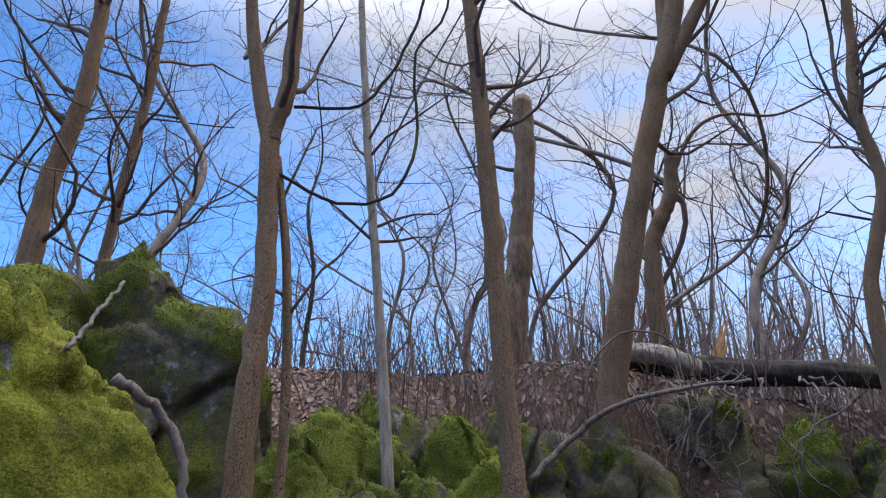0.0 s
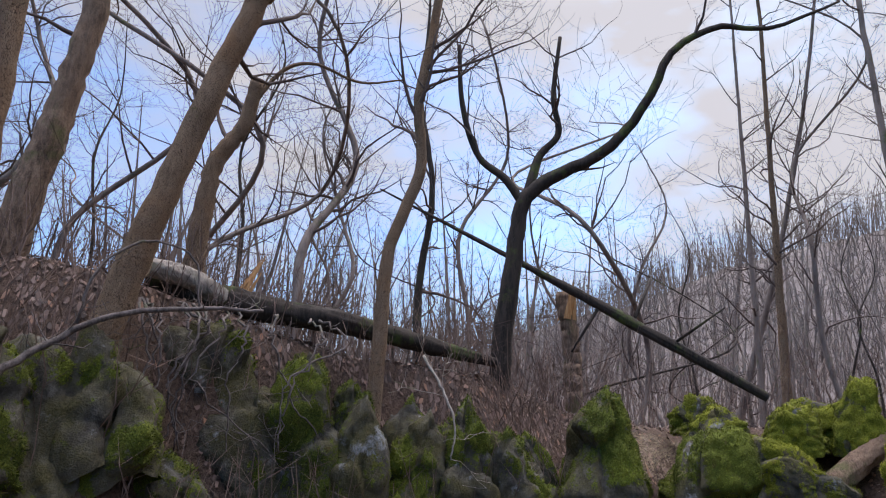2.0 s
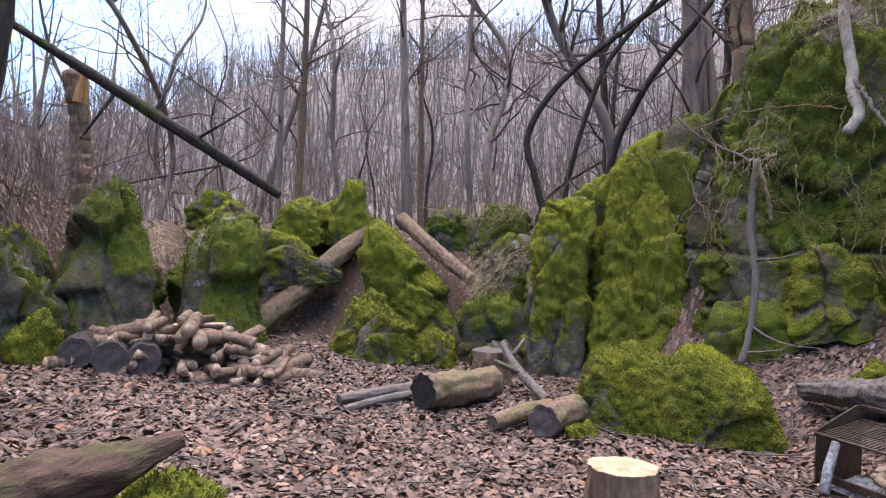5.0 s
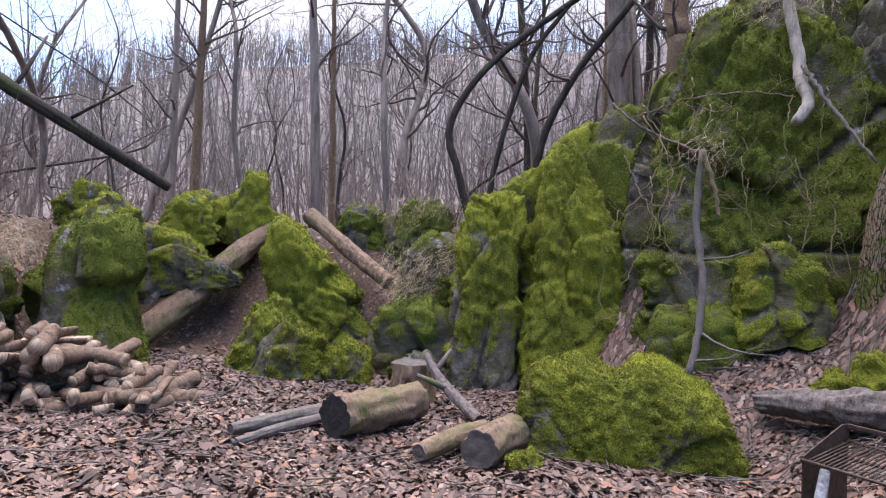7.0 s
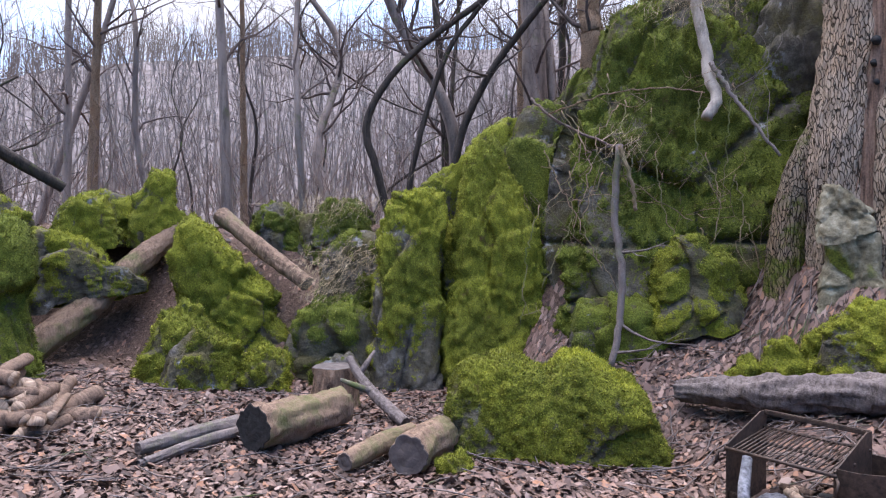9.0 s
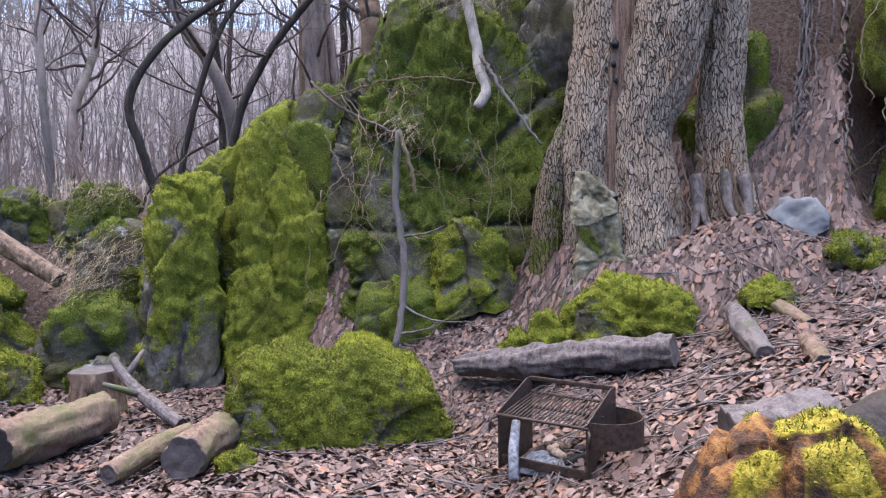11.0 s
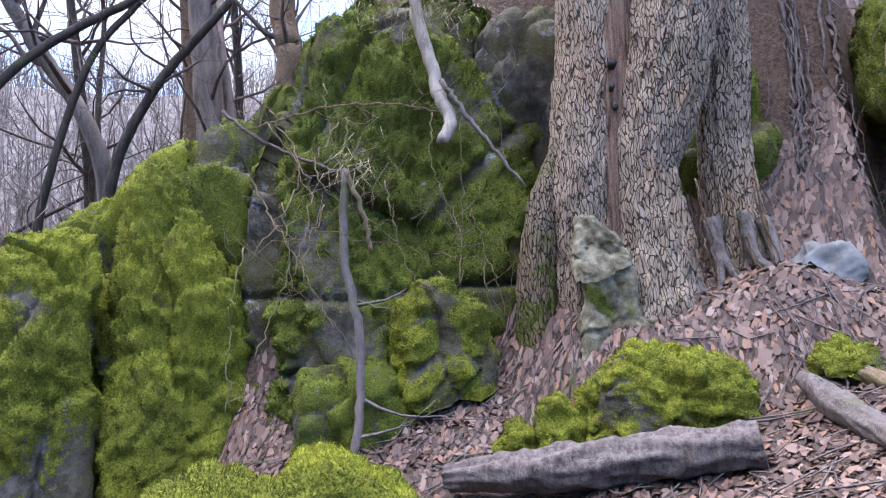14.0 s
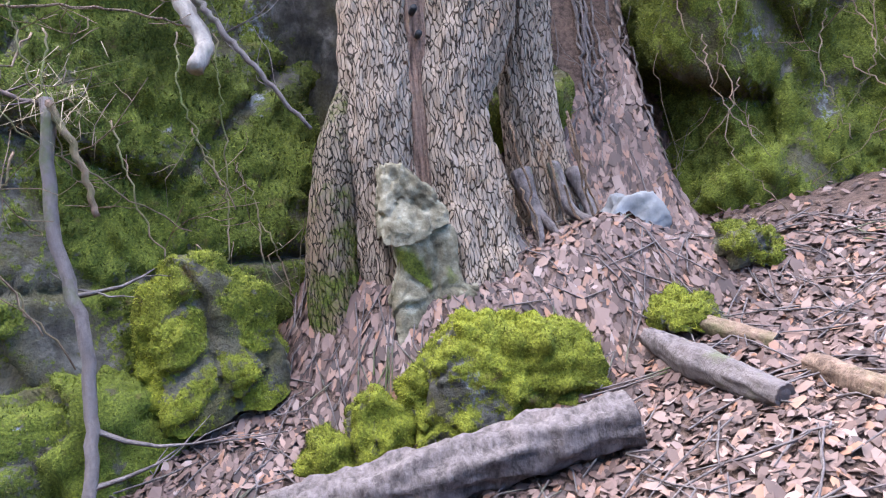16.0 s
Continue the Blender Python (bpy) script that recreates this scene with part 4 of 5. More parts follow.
# dark saplings arching over the slabs
tree("sapling", [(10.24, 1.75, 1.9), (10.2, 1.94, 2.6), (10.19, 2.05, 2.98), (10.2, 1.98, 3.37), (10.25, 1.63, 3.9), (10.32, 1.13, 4.37), (10.4, 0.53, 4.83), (10.6, -0.6, 5.7)], 0.055, 0.04, M_BARK_DARK, "black arching sapling behind the mossy slab", 113, 7, 0.5, 1.0)
tree("sapling", [(10.28, 1.5, 2.0), (10.28, 1.44, 2.52), (10.31, 1.21, 3.45), (10.35, 0.94, 4.2), (10.4, 0.49, 4.83), (10.5, -0.2, 5.8)], 0.042, 0.03, M_BARK_DARK, "black slanting sapling behind the mossy slab", 114, 6, 0.5, 1.0)
tree("sapling", [(10.35, 0.9, 2.4), (10.37, 0.76, 3.06), (10.4, 0.53, 3.6), (10.45, 0.22, 4.13), (10.52, -0.3, 4.83), (10.6, -0.9, 5.7)], 0.055, 0.045, M_BARK_DARK, "dark leaning stem above the crag", 115, 5, 0.5, 1.0)
for k, (x, y, r, dx, dy) in enumerate([(11.87, 4.55, 0.10, -0.03, 0.22), (14.8, 5.3, 0.09, 0, 0.1), (13.4, 8.2, 0.09, 0, 0.0), (12.5, 7.2, 0.10, 0, -0.1), (14.0, 9.6, 0.1, 0.2, -1.6), (15.6, -0.5, 0.17, 0, 0.1)]):
    g = ground_at(x, y) - 0.2
    tree("tree", [(x, y, g), (x + dx * 0.5, y + dy * 0.5, g + 2.5), (x + dx, y + dy, g + 5), (x + dx * 1.6, y + dy * 1.6, g + 9), (x + dx * 2.2, y + dy * 2.2, g + 15)], r, r * 0.2, M_BARK if k % 2 else M_FAR_HAZED, ["straight dark tree beyond the rise", "slim grey tree beyond the rise", "bare tree beyond the bank", "upright bare tree beyond the bank", "slanting bare tree beyond the bank", "thick grey tree behind the crag"][k], 330 + k, 14, 0.3, 1.8)
tree("tree", [(9.4, -0.75, 2.9), (9.3, -0.8, 3.8), (9.35, -0.75, 4.6), (9.3, -0.7, 7)], 0.15, 0.11, M_BARK, "bare tree on the crag", 116, 8, 0.3, 1.5)
tree("tree", [(12.5, -0.6, 1.5), (12.4, -0.4, 4.0), (12.3, -0.3, 8)], 0.24, 0.17, M_FAR_HAZED, "grey forest tree behind the crag", 117, 12, 0.3, 2.2)

# forest behind, from a few kinds copied
KINDS = []
for i in range(7):
    rng = np.random.default_rng(300 + i)
    hh = [9, 11, 8, 12, 7, 10, 6][i]
    b = [1.4, 2.0, 3.2, 1.0, 2.6, 1.8, 3.6][i]
    c = [(0, 0, 0)] + [(rng.normal() * 0.12 * b * k, rng.normal() * 0.12 * b * k, hh * k / 5) for k in range(1, 6)]
    t = tree("forest_tree", c, [0.085, 0.11, 0.055, 0.09, 0.045, 0.07, 0.035][i], 0.015, M_FAR_HAZED if i % 3 else M_BARK_DARK, ["straight bare forest tree", "tall bare forest tree", "crooked bare forest tree", "slim upright bare forest tree", "thin bare forest tree", "bare forest tree with spreading twigs", "crooked thin understorey tree"][i], 300 + i, 26, 0.22, 1.9, 2, group="bare forest trees", sides=7, kids=4)
    KINDS.append(t)
rng = np.random.default_rng(77)
spots = []
tries = 0
while len(spots) < 160 and tries < 20000:
    tries += 1
    az = radians(rng.uniform(-42, 128))
    r = 11 + 42 * rng.random() ** 1.1
    x, y = r * math.sin(az), r * math.cos(az)
    if (x < 10.8 and y < 9.3) or any((x - a) ** 2 + (y - b) ** 2 < 0.9 for a, b in spots):
        continue
    if math.degrees(az) > 95 and r < 13:
        continue
    spots.append((x, y))
for i, (x, y) in enumerate(spots):
    t = KINDS[i % 7]
    s = rng.uniform(0.8, 1.35)
    m = Matrix.LocRotScale((x, y, ground_at(x, y) - 0.1), Euler((rng.normal() * 0.05, rng.normal() * 0.05, rng.uniform(0, 6.28))), None)
    if i < 7:
        t.matrix_basis = m
    else:
        o = copy_thing(t, m)
        o.scale = (s, s, s)


def far_woods():
    """Thousands of bare trunks and crowns on the far slope."""
    rng = np.random.default_rng(5)
    n = 6200
    az = np.radians(rng.uniform(5, 150, n))
    r = 34 + 230 * rng.random(n) ** 0.9
    x, y = r * np.sin(az), r * np.cos(az)
    z = hgt(x, y)
    s = Soup()
    for i in range(n):
        hh = rng.uniform(9, 16)
        w = rng.uniform(0.05, 0.17)
        b = np.array([x[i], y[i], z[i] - 0.3])
        lean = rng.normal(size=2) * 0.13 * hh
        t = b + np.array([lean[0], lean[1], hh])
        s.tube(np.array([b, (b + t) / 2 + rng.normal(size=3) * 0.7, t]), [w, w * 0.7, w * 0.15], 3, False)
        for k in range(15):
            u = rng.uniform(0.15, 0.98)
            p = b + (t - b) * u
            d = rng.normal(size=3)
            d[2] = abs(d[2]) * 0.8 + 0.5
            d = d / np.linalg.norm(d) * hh * rng.uniform(0.15, 0.34) * (1.25 - u)
            q = np.cross(d, rng.normal(size=3))
            q = q / (np.linalg.norm(q) + 1e-9) * rng.uniform(0.02, 0.04) * (0.4 + r[i] / 120)
            s.add([p - q, p + q, p + d], [(0, 1, 2)])
    ob = new("far_woods", s.mesh("far_woods", M_FAR_HAZED, False))
    tagged(ob, "far hillside of bare grey-brown woods", "woods", kind="stuff")


far_woods()

# ---------------------------------------------------------------- dead wood and small things


def log_thing(name, ctrl, radii, mat, end_mat, label, seed, category="log", bark=0.11, sides=40, group="", n=44, stubs=()):
    """A log along ctrl with sawn or broken ends; stubs: (place along, direction, length, radius)."""
    base = np.array(ctrl[0], float)
    reach = float(np.linalg.norm(np.array(ctrl[-1], float) - base))
    n = int(np.clip(reach / (max(radii) * 0.25), 9, n))
    pts = spline(np.array(ctrl, float) - base, n)
    rad = np.interp(np.linspace(0, 1, n), np.linspace(0, 1, len(radii)), radii)
    ob = new(name)
    ob.location = base
    tagged(ob, label, category, group)
    s = Soup()
    wave = np.stack([np.linspace(0, reach / 0.4, n), np.full(n, seed * 1.3), np.zeros(n)], 1)
    if n > 10:
        pts = pts + np.stack([vnoise(wave, 1), vnoise(wave, 2), vnoise(wave, 3)], 1) * rad[:, None] * 0.10
        rad = rad * (1 + 0.08 * vnoise(wave * 1.7, 4))
    s.tube(pts, rad, sides, False, bark, seed, (3.2, 9.0))
    for u, way, ln, r in stubs:
        a = pts[int(u * (n - 1))]
        w = np.array(way, float)
        w /= np.linalg.norm(w)
        s.tube(np.array([a, a + w * ln * 0.5, a + w * ln]), [r, r * 0.8, r * 0.5], 8, True, bark, seed + 2)
    part("bark", s.mesh("bark", mat), ob)
    body = np.concatenate(s.v)
    for i, j in ((0, 1), (n - 1, n - 2)):
        d = pts[i] - pts[j]
        d /= np.linalg.norm(d)
        ring = body[i * sides:(i + 1) * sides]
        mid = ring.mean(0)
        rows = [mid + (ring - mid) * k + d * w for k, w in ((1.0, 0.0), (0.96, 0.004), (0.6, 0.0), (0.25, 0.005))]
        f = [(q * sides + a, q * sides + (a + 1) % sides, (q + 1) * sides + (a + 1) % sides, (q + 1) * sides + a) for q in range(3) for a in range(sides)]
        f.append(tuple(3 * sides + a for a in range(sides)))
        e = Soup()
        e.add(np.concatenate(rows), f)
        part("cut_end", e.mesh("cut_end", end_mat, False), ob)
    return ob


G0 = ground_at
# the log with the charred end and the sawn pieces beside the boulder
log_thing("log", [(5.86, 2.12, 0.17), (6.2, 1.9, 0.17), (6.62, 1.66, 0.17)], [0.155, 0.15, 0.14], M_ROT, M_CHAR, "short bark-covered log with one burnt end", 201, bark=0.14)
log_thing("branch", [(5.45, 2.72, 0.05), (5.75, 2.55, 0.07), (6.1, 2.3, 0.10)], [0.025, 0.035, 0.04], M_DEAD, M_CUT_OLD, "weathered branch lying by the burnt log", 203, "branch")
log_thing("branch", [(5.6, 2.8, 0.10), (5.9, 2.6, 0.11), (6.2, 2.35, 0.12)], [0.04, 0.05, 0.06], M_DEAD, M_CUT_OLD, "split grey branch by the burnt log", 204, "branch")
log_thing("log", [(5.52, 1.0, 0.11), (5.8, 0.92, 0.12), (6.05, 0.80, 0.13)], [0.125, 0.125, 0.12], M_ROT, M_CUT_OLD, "sawn log end with a dark flat cut", 205, bark=0.12)
log_thing("log", [(5.55, 1.42, 0.06), (5.85, 1.25, 0.08), (6.15, 1.05, 0.09)], [0.06, 0.075, 0.08], M_ROT, M_CUT_OLD, "thin cut log beside the boulder", 206, bark=0.08)
log_thing("branch", [(6.62, 1.14, 0.04), (6.85, 1.38, 0.17), (7.05, 1.58, 0.32), (7.18, 1.70, 0.46)], [0.05, 0.045, 0.04, 0.03], M_DEAD, M_CUT_OLD, "forked weathered branch propped on the ground", 207, "branch", stubs=[(0.7, (0.25, -0.15, 0.25), 0.28, 0.03), (0.45, (-0.1, 0.25, 0.12), 0.3, 0.03)])
log_thing("stump", [(7.3, 1.85, -0.05), (7.32, 1.86, 0.2), (7.32, 1.86, 0.36)], [0.24, 0.19, 0.18], M_ROT, M_CUT_OLD, "mossy old sawn stump below the slabs", 208, "stump", 0.12)
# bench logs
log_thing("log", [(6.56, -1.00, 0.36), (6.1, -1.38, 0.43), (5.65, -1.76, 0.53), (5.24, -2.12, 0.62)], [0.075, 0.115, 0.12, 0.105], M_DEAD, M_CUT_OLD, "long grey weathered log lying on the slope", 209, bark=0.22)
log_thing("log", [(1.95, 2.98, 0.34), (2.23, 2.8, 0.37), (2.5, 2.68, 0.40), (2.75, 2.53, 0.43), (3.04, 2.40, 0.49)], [0.13, 0.13, 0.12, 0.11, 0.035], M_ROT_DARK, M_CUT_OLD, "dark weathered log bench resting on stones", 210, bark=0.22)
log_thing("log", [(0.95, 3.5, 0.97), (1.25, 3.38, 0.97), (1.55, 3.24, 0.96)], [0.075, 0.08, 0.07], M_ROT_DARK, M_CUT_OLD, "dark split log lying across mossy stones", 223, bark=0.2)
rock("rock", (1.35, 3.42, 0.0), 15, [(-0.3, 0.6), (-0.1, 0.88), (0.2, 0.86), (0.34, 0.5)], 0.26, "mossy stone holding up a split log", 224, 0.8, 0.45, grain=80, tuft=6000, tuft_size=0.016, group=B)
rock("rock", (2.2, 2.86, 0.0), 40, [(-0.24, 0.15), (0.0, 0.26), (0.24, 0.14)], 0.2, "flat mossy stone under the log bench", 225, 0.7, 0.45, grain=64, tuft=3000, group=B)
log_thing("log", [(3.92, -1.52, 0.42), (3.78, -1.95, 0.52)], [0.17, 0.16], M_DEAD, M_CUT_OLD, "cut grey log on the slope", 211, bark=0.15)
log_thing("log", [(3.5, -1.75, 0.5), (3.6, -2.3, 0.62)], [0.15, 0.14], M_BARK_DARK, M_CUT_OLD, "dark cut log with torn bark", 212, bark=0.12)
log_thing("branch", [(5.42, -2.73, 0.86), (5.1, -2.58, 0.76), (4.70, -2.39, 0.66)], [0.05, 0.085, 0.06], M_DEAD, M_CUT_OLD, "flat weathered plank of dead wood", 213, "wood", 0.14)
log_thing("branch", [(5.5, -2.95, 0.98), (5.2, -2.92, 0.9), (4.85, -2.88, 0.8)], [0.04, 0.05, 0.045], M_ROT, M_CHAR, "broken branch with a burnt end", 214, "branch")
log_thing("branch", [(4.66, -2.66, 0.74), (4.34, -2.46, 0.66)], [0.055, 0.06], M_ROT, M_CUT_OLD, "short broken branch on the leaves", 215, "branch")
# fallen trunks in the gully
log_thing("fallen_log", [(8.0, 5.3, 0.28), (8.6, 5.0, 0.72), (9.2, 4.7, 1.22), (9.8, 4.4, 1.72)], [0.16, 0.15, 0.14, 0.12], M_ROT, M_CUT_OLD, "rotten fallen trunk slanting up the gully", 216, bark=0.13)
log_thing("fallen_log", [(9.75, 3.85, 1.85), (9.4, 3.2, 1.42), (9.05, 2.55, 1.02)], [0.11, 0.10, 0.09], M_ROT, M_CUT_OLD, "bare fallen trunk above the mossy wedge", 217, bark=0.1)
log_thing("fallen_tree", [(5.6, 10.7, 5.8), (7.21, 8.84, 4.42), (8.4, 7.5, 3.4), (9.75, 5.95, 2.2)], [0.015, 0.045, 0.09, 0.07], M_BARK_DARK, M_CUT_OLD, "leaning fallen trunk hung on a broken tree", 218, stubs=[(0.7, (0.4, 0.1, 0.5), 1.2, 0.03), (0.8, (0.1, -0.5, 0.3), 1.0, 0.025), (0.62, (-0.3, 0.2, -0.6), 0.9, 0.03)])
log_thing("fallen_tree", [(1.4, 7.9, 3.0), (2.3, 7.72, 2.84), (3.5, 7.45, 2.72), (4.6, 7.45, 2.6), (5.8, 7.45, 2.45)], [0.15, 0.15, 0.13, 0.11, 0.06], M_BARK_DARK, M_CUT_OLD, "long dark fallen trunk along the top of the bank", 219, bark=0.12)
log_thing("fallen_tree", [(1.35, 7.55, 3.06), (1.75, 7.6, 3.02), (2.2, 7.7, 2.86)], [0.10, 0.11, 0.12], M_BARK_PALE, M_CUT, "pale broken trunk on the bank", 220)
log_thing("branch", [(8.9, 0.25, 2.35), (9.3, -0.2, 2.75), (9.8, -0.8, 3.2)], [0.07, 0.08, 0.08], M_ROT, M_CUT_OLD, "fallen trunk lying behind the tall slab", 221, "log")


def splinters(place, way, label, foot=True):
    ob = new("splintered_stump")
    ob.location = place
    tagged(ob, label, "stump")
    rng = np.random.default_rng(9)
    for i in range(9):
        s = Soup()
        a = np.array([rng.normal() * 0.07, rng.normal() * 0.07, -0.1])
        t = a + np.array(way) * rng.uniform(0.55, 1.02) + rng.normal(size=3) * 0.02
        s.tube(np.array([a, a * 0.6 + t * 0.4, t]), [0.06, 0.045, 0.006], 5, True, 0.2, i)
        part("splinter", s.mesh("splinter", M_SPLINT, False), ob)
    if not foot:
        return
    s = Soup()
    s.tube(np.array([(0, 0, -0.4), (0.0, 0, -0.1), (0.1, 0, 0.2)]), [0.2, 0.18, 0.1], 14, True, 0.2, 3)
    part("stump_base", s.mesh("stump_base", M_ROT), ob)


splinters((2.2, 7.76, 2.6), (0.42, 0.0, 0.9), "splintered orange stump of a snapped tree")
splinters((8.24, 8.55, 3.55), (0.0, -0.1, 0.65), "torn pale wood at the top of a broken trunk", False)


def chopping_stump(x, y):
    g = ground_at(x, y)
    ob = log_thing("stump", [(x, y, g - 0.1), (x, y, g + 0.2), (x + 0.005, y, 0.40)], [0.185, 0.172, 0.168], M_FIRE, M_CUT, "sawn stump with a fresh pale top", 222, "stump", 0.10, 48)
    return ob


chopping_stump(3.74, 0.36)


def orange_stump():
    ob = rock("rotten_stump", (3.28, -1.22, 0.05), 118, [(-0.46, 0.35), (-0.3, 0.55), (-0.05, 0.68), (0.2, 0.66), (0.42, 0.45), (0.5, 0.3)], 0.26, "crumbling orange stump edged with yellow moss", 230, 0.30, 0.5, lump=0.05, grain=120, tuft=2500, tuft_size=0.014, mat=M_ORANGE, category="stump")
    return ob


orange_stump()
log_thing("log", [(2.95, -1.35, 0.5), (2.78, -1.75, 0.55)], [0.14, 0.13], M_PALE_STONE, M_CUT_OLD, "pale bare wood beside the orange stump", 231, bark=0.06)

# ---------------------------------------------------------------- firewood


def firewood_pile():
    rng = np.random.default_rng(12)
    kinds = []
    for i in range(6):
        s = Soup()
        n, r = 14, [0.05, 0.06, 0.07, 0.055, 0.045, 0.065][i]
        ln = [0.44, 0.40, 0.46, 0.5, 0.42, 0.38][i]
        pts = np.stack([np.linspace(-ln / 2, ln / 2, n), rng.normal(size=n) * 0.004, rng.normal(size=n) * 0.004], 1)
        s.tube(pts, r * (1 + rng.normal(size=n) * 0.03), 14, True, 0.10, i)
        me = s.mesh("firewood_log", M_FIRE)
        if i % 2:
            me2 = np.array([v.co[:] for v in me.vertices])
            me2[:, 2] = np.minimum(me2[:, 2], r * 0.25)
            for v, c in zip(me.vertices, me2):
                v.co = c
        me.materials.append(M_SPLIT)
        for p in me.polygons:
            if abs(p.normal.x) > 0.8 or (i % 2 and p.normal.z > 0.9):
                p.material_index = 1
        kinds.append((me, r))
    a, b = np.array([5.55, 5.55]), np.array([6.25, 3.65])
    along = (b - a) / np.linalg.norm(b - a)
    across = np.array([along[1], -along[0]])
    count = 0
    for layer in range(7):
        half = 1.0 - layer * 0.13 - (0.12 if layer > 4 else 0)
        rows = 5 - layer * 0.6
        for u in np.arange(-half, half, 0.155):
            for w in np.arange(-rows / 2, rows / 2, 1.9):
                me, r = kinds[int(rng.integers(6))]
                cx = (a + b) / 2 + along * (u * 1.05 + rng.normal() * 0.05) + across * (w * 0.16 + rng.normal() * 0.05)
                z = ground_at(*cx) + 0.05 + layer * 0.083 + rng.normal() * 0.008
                ang = math.atan2(across[1], across[0]) + rng.normal() * 0.8
                ob = new("firewood_log", me)
                ob.matrix_world = Matrix.LocRotScale((cx[0], cx[1], z), Euler((rng.uniform(0, 6.28), rng.normal() * 0.2, ang)), None)
                tagged(ob, "split firewood log in a loose heap", "firewood", "firewood heap")
                count += 1
    for i, (x, y) in enumerate([(5.25, 5.35), (5.32, 5.02), (5.42, 4.72)]):
        g = ground_at(x, y)
        log_thing("log", [(x, y, g + 0.15), (x + 0.15, y + 0.1, g + 0.16), (x + 0.3, y + 0.18, g + 0.17)], [0.155, 0.15, 0.15], M_BARK_DARK, M_CUT_OLD, "thick dark round at the end of the firewood", 240 + i, bark=0.08, group="firewood heap")


firewood_pile()

# ---------------------------------------------------------------- grill


def box_mesh(name, size, mat, bevel=0.004):
    bm = bmesh.new()
    bmesh.ops.create_cube(bm, size=1.0, matrix=Matrix.Diagonal((*size, 1)))
    bmesh.ops.bevel(bm, geom=bm.edges[:], offset=min(bevel, min(size) * 0.3), segments=2, affect="EDGES")
    me = bpy.data.meshes.new(name)
    bm.to_mesh(me)
    bm.free()
    me.materials.append(mat)
    return me


def fire_grill():
    """A low steel camp grill: two sides, a sloping grate, a back bar and a curved band."""
    g = ground_at(4.8, -1.0)
    ob = new("camp_grill")
    ob.matrix_world = Matrix.LocRotScale((4.84, -1.07, g - 0.01), Euler((0, 0, math.atan2(-0.62, -0.78) + math.pi)), None)
    ob.rotation_euler = (0, 0, math.atan2(-0.62, -0.78))
    tagged(ob, "low rusted steel camp grill with a slatted grate", "grill")
    hw, d, h = 0.27, 0.20, 0.46
    for sx in (-1, 1):
        s = Soup()
        t = 0.004
        outline = [(-d, 0.0), (d, 0.0), (d, h), (d - 0.06, h), (-d, h - 0.13)]
        v = [(sx * hw - t, a, b) for a, b in outline] + [(sx * hw + t, a, b) for a, b in outline]
        s.add(v, [(0, 1, 2, 3, 4), (9, 8, 7, 6, 5)] + [(i, i + 5, (i + 1) % 5 + 5, (i + 1) % 5) for i in range(5)])
        part("side_plate", s.mesh("side_plate", M_RUST, False), ob)
        s = Soup()
        s.tube(np.array([(sx * (hw + 0.005), -d + 0.01, 0.30), (sx * (hw + 0.03), -d - 0.03, 0.29), (sx * (hw + 0.03), -d - 0.05, 0.24)]), 0.008, 8)
        part("lift_hook", s.mesh("lift_hook", M_RUST), ob)
    bar = part("back_bar", box_mesh("back_bar", (2 * hw, 0.03, 0.025), M_RUST), ob)
    bar.location = (0, d - 0.01, h - 0.01)
    bar = part("front_bar", box_mesh("front_bar", (2 * hw, 0.02, 0.05), M_RUST), ob)
    bar.location = (0, -d + 0.03, 0.05)
    grate = new("grate")
    grate.parent = ob
    tagged(grate, "blackened steel grate of thin bars")
    z0, z1 = 0.31, 0.37
    for i in range(21):
        x = -hw + 0.02 + (2 * hw - 0.04) * i / 20
        s = Soup()
        s.tube(np.array([(x, -d + 0.005, z0), (x, d - 0.03, z1)]), 0.0045, 6)
        part("grate_bar", s.mesh("grate_bar", M_RUST), grate)
    for y, z in ((-d, z0), (0.0, (z0 + z1) / 2 - 0.012), (d - 0.03, z1)):
        s = Soup()
        s.tube(np.array([(-hw - 0.01, y, z), (hw + 0.01, y, z)]), 0.009, 8)
        part("cross_bar", s.mesh("cross_bar", M_RUST), grate)
    s = Soup()
    n = 28
    ang = np.linspace(-0.55 * math.pi, 0.62 * math.pi, n)
    cx, cy, r = hw + 0.02, 0.02, 0.20
    v, f = [], []
    for i, a in enumerate(ang):
        for rr, z in ((r, 0.20), (r, 0.34), (r - 0.008, 0.34), (r - 0.008, 0.20)):
            v.append((cx + rr * math.cos(a), cy + rr * math.sin(a), z))
        if i:
            for k in range(4):
                f.append(((i - 1) * 4 + k, i * 4 + k, i * 4 + (k + 1) % 4, (i - 1) * 4 + (k + 1) % 4))
    s.add(v, f)
    part("steel_band", s.mesh("steel_band", M_RUST, False), ob, "curved rusty steel band")
    return ob


grill = fire_grill()


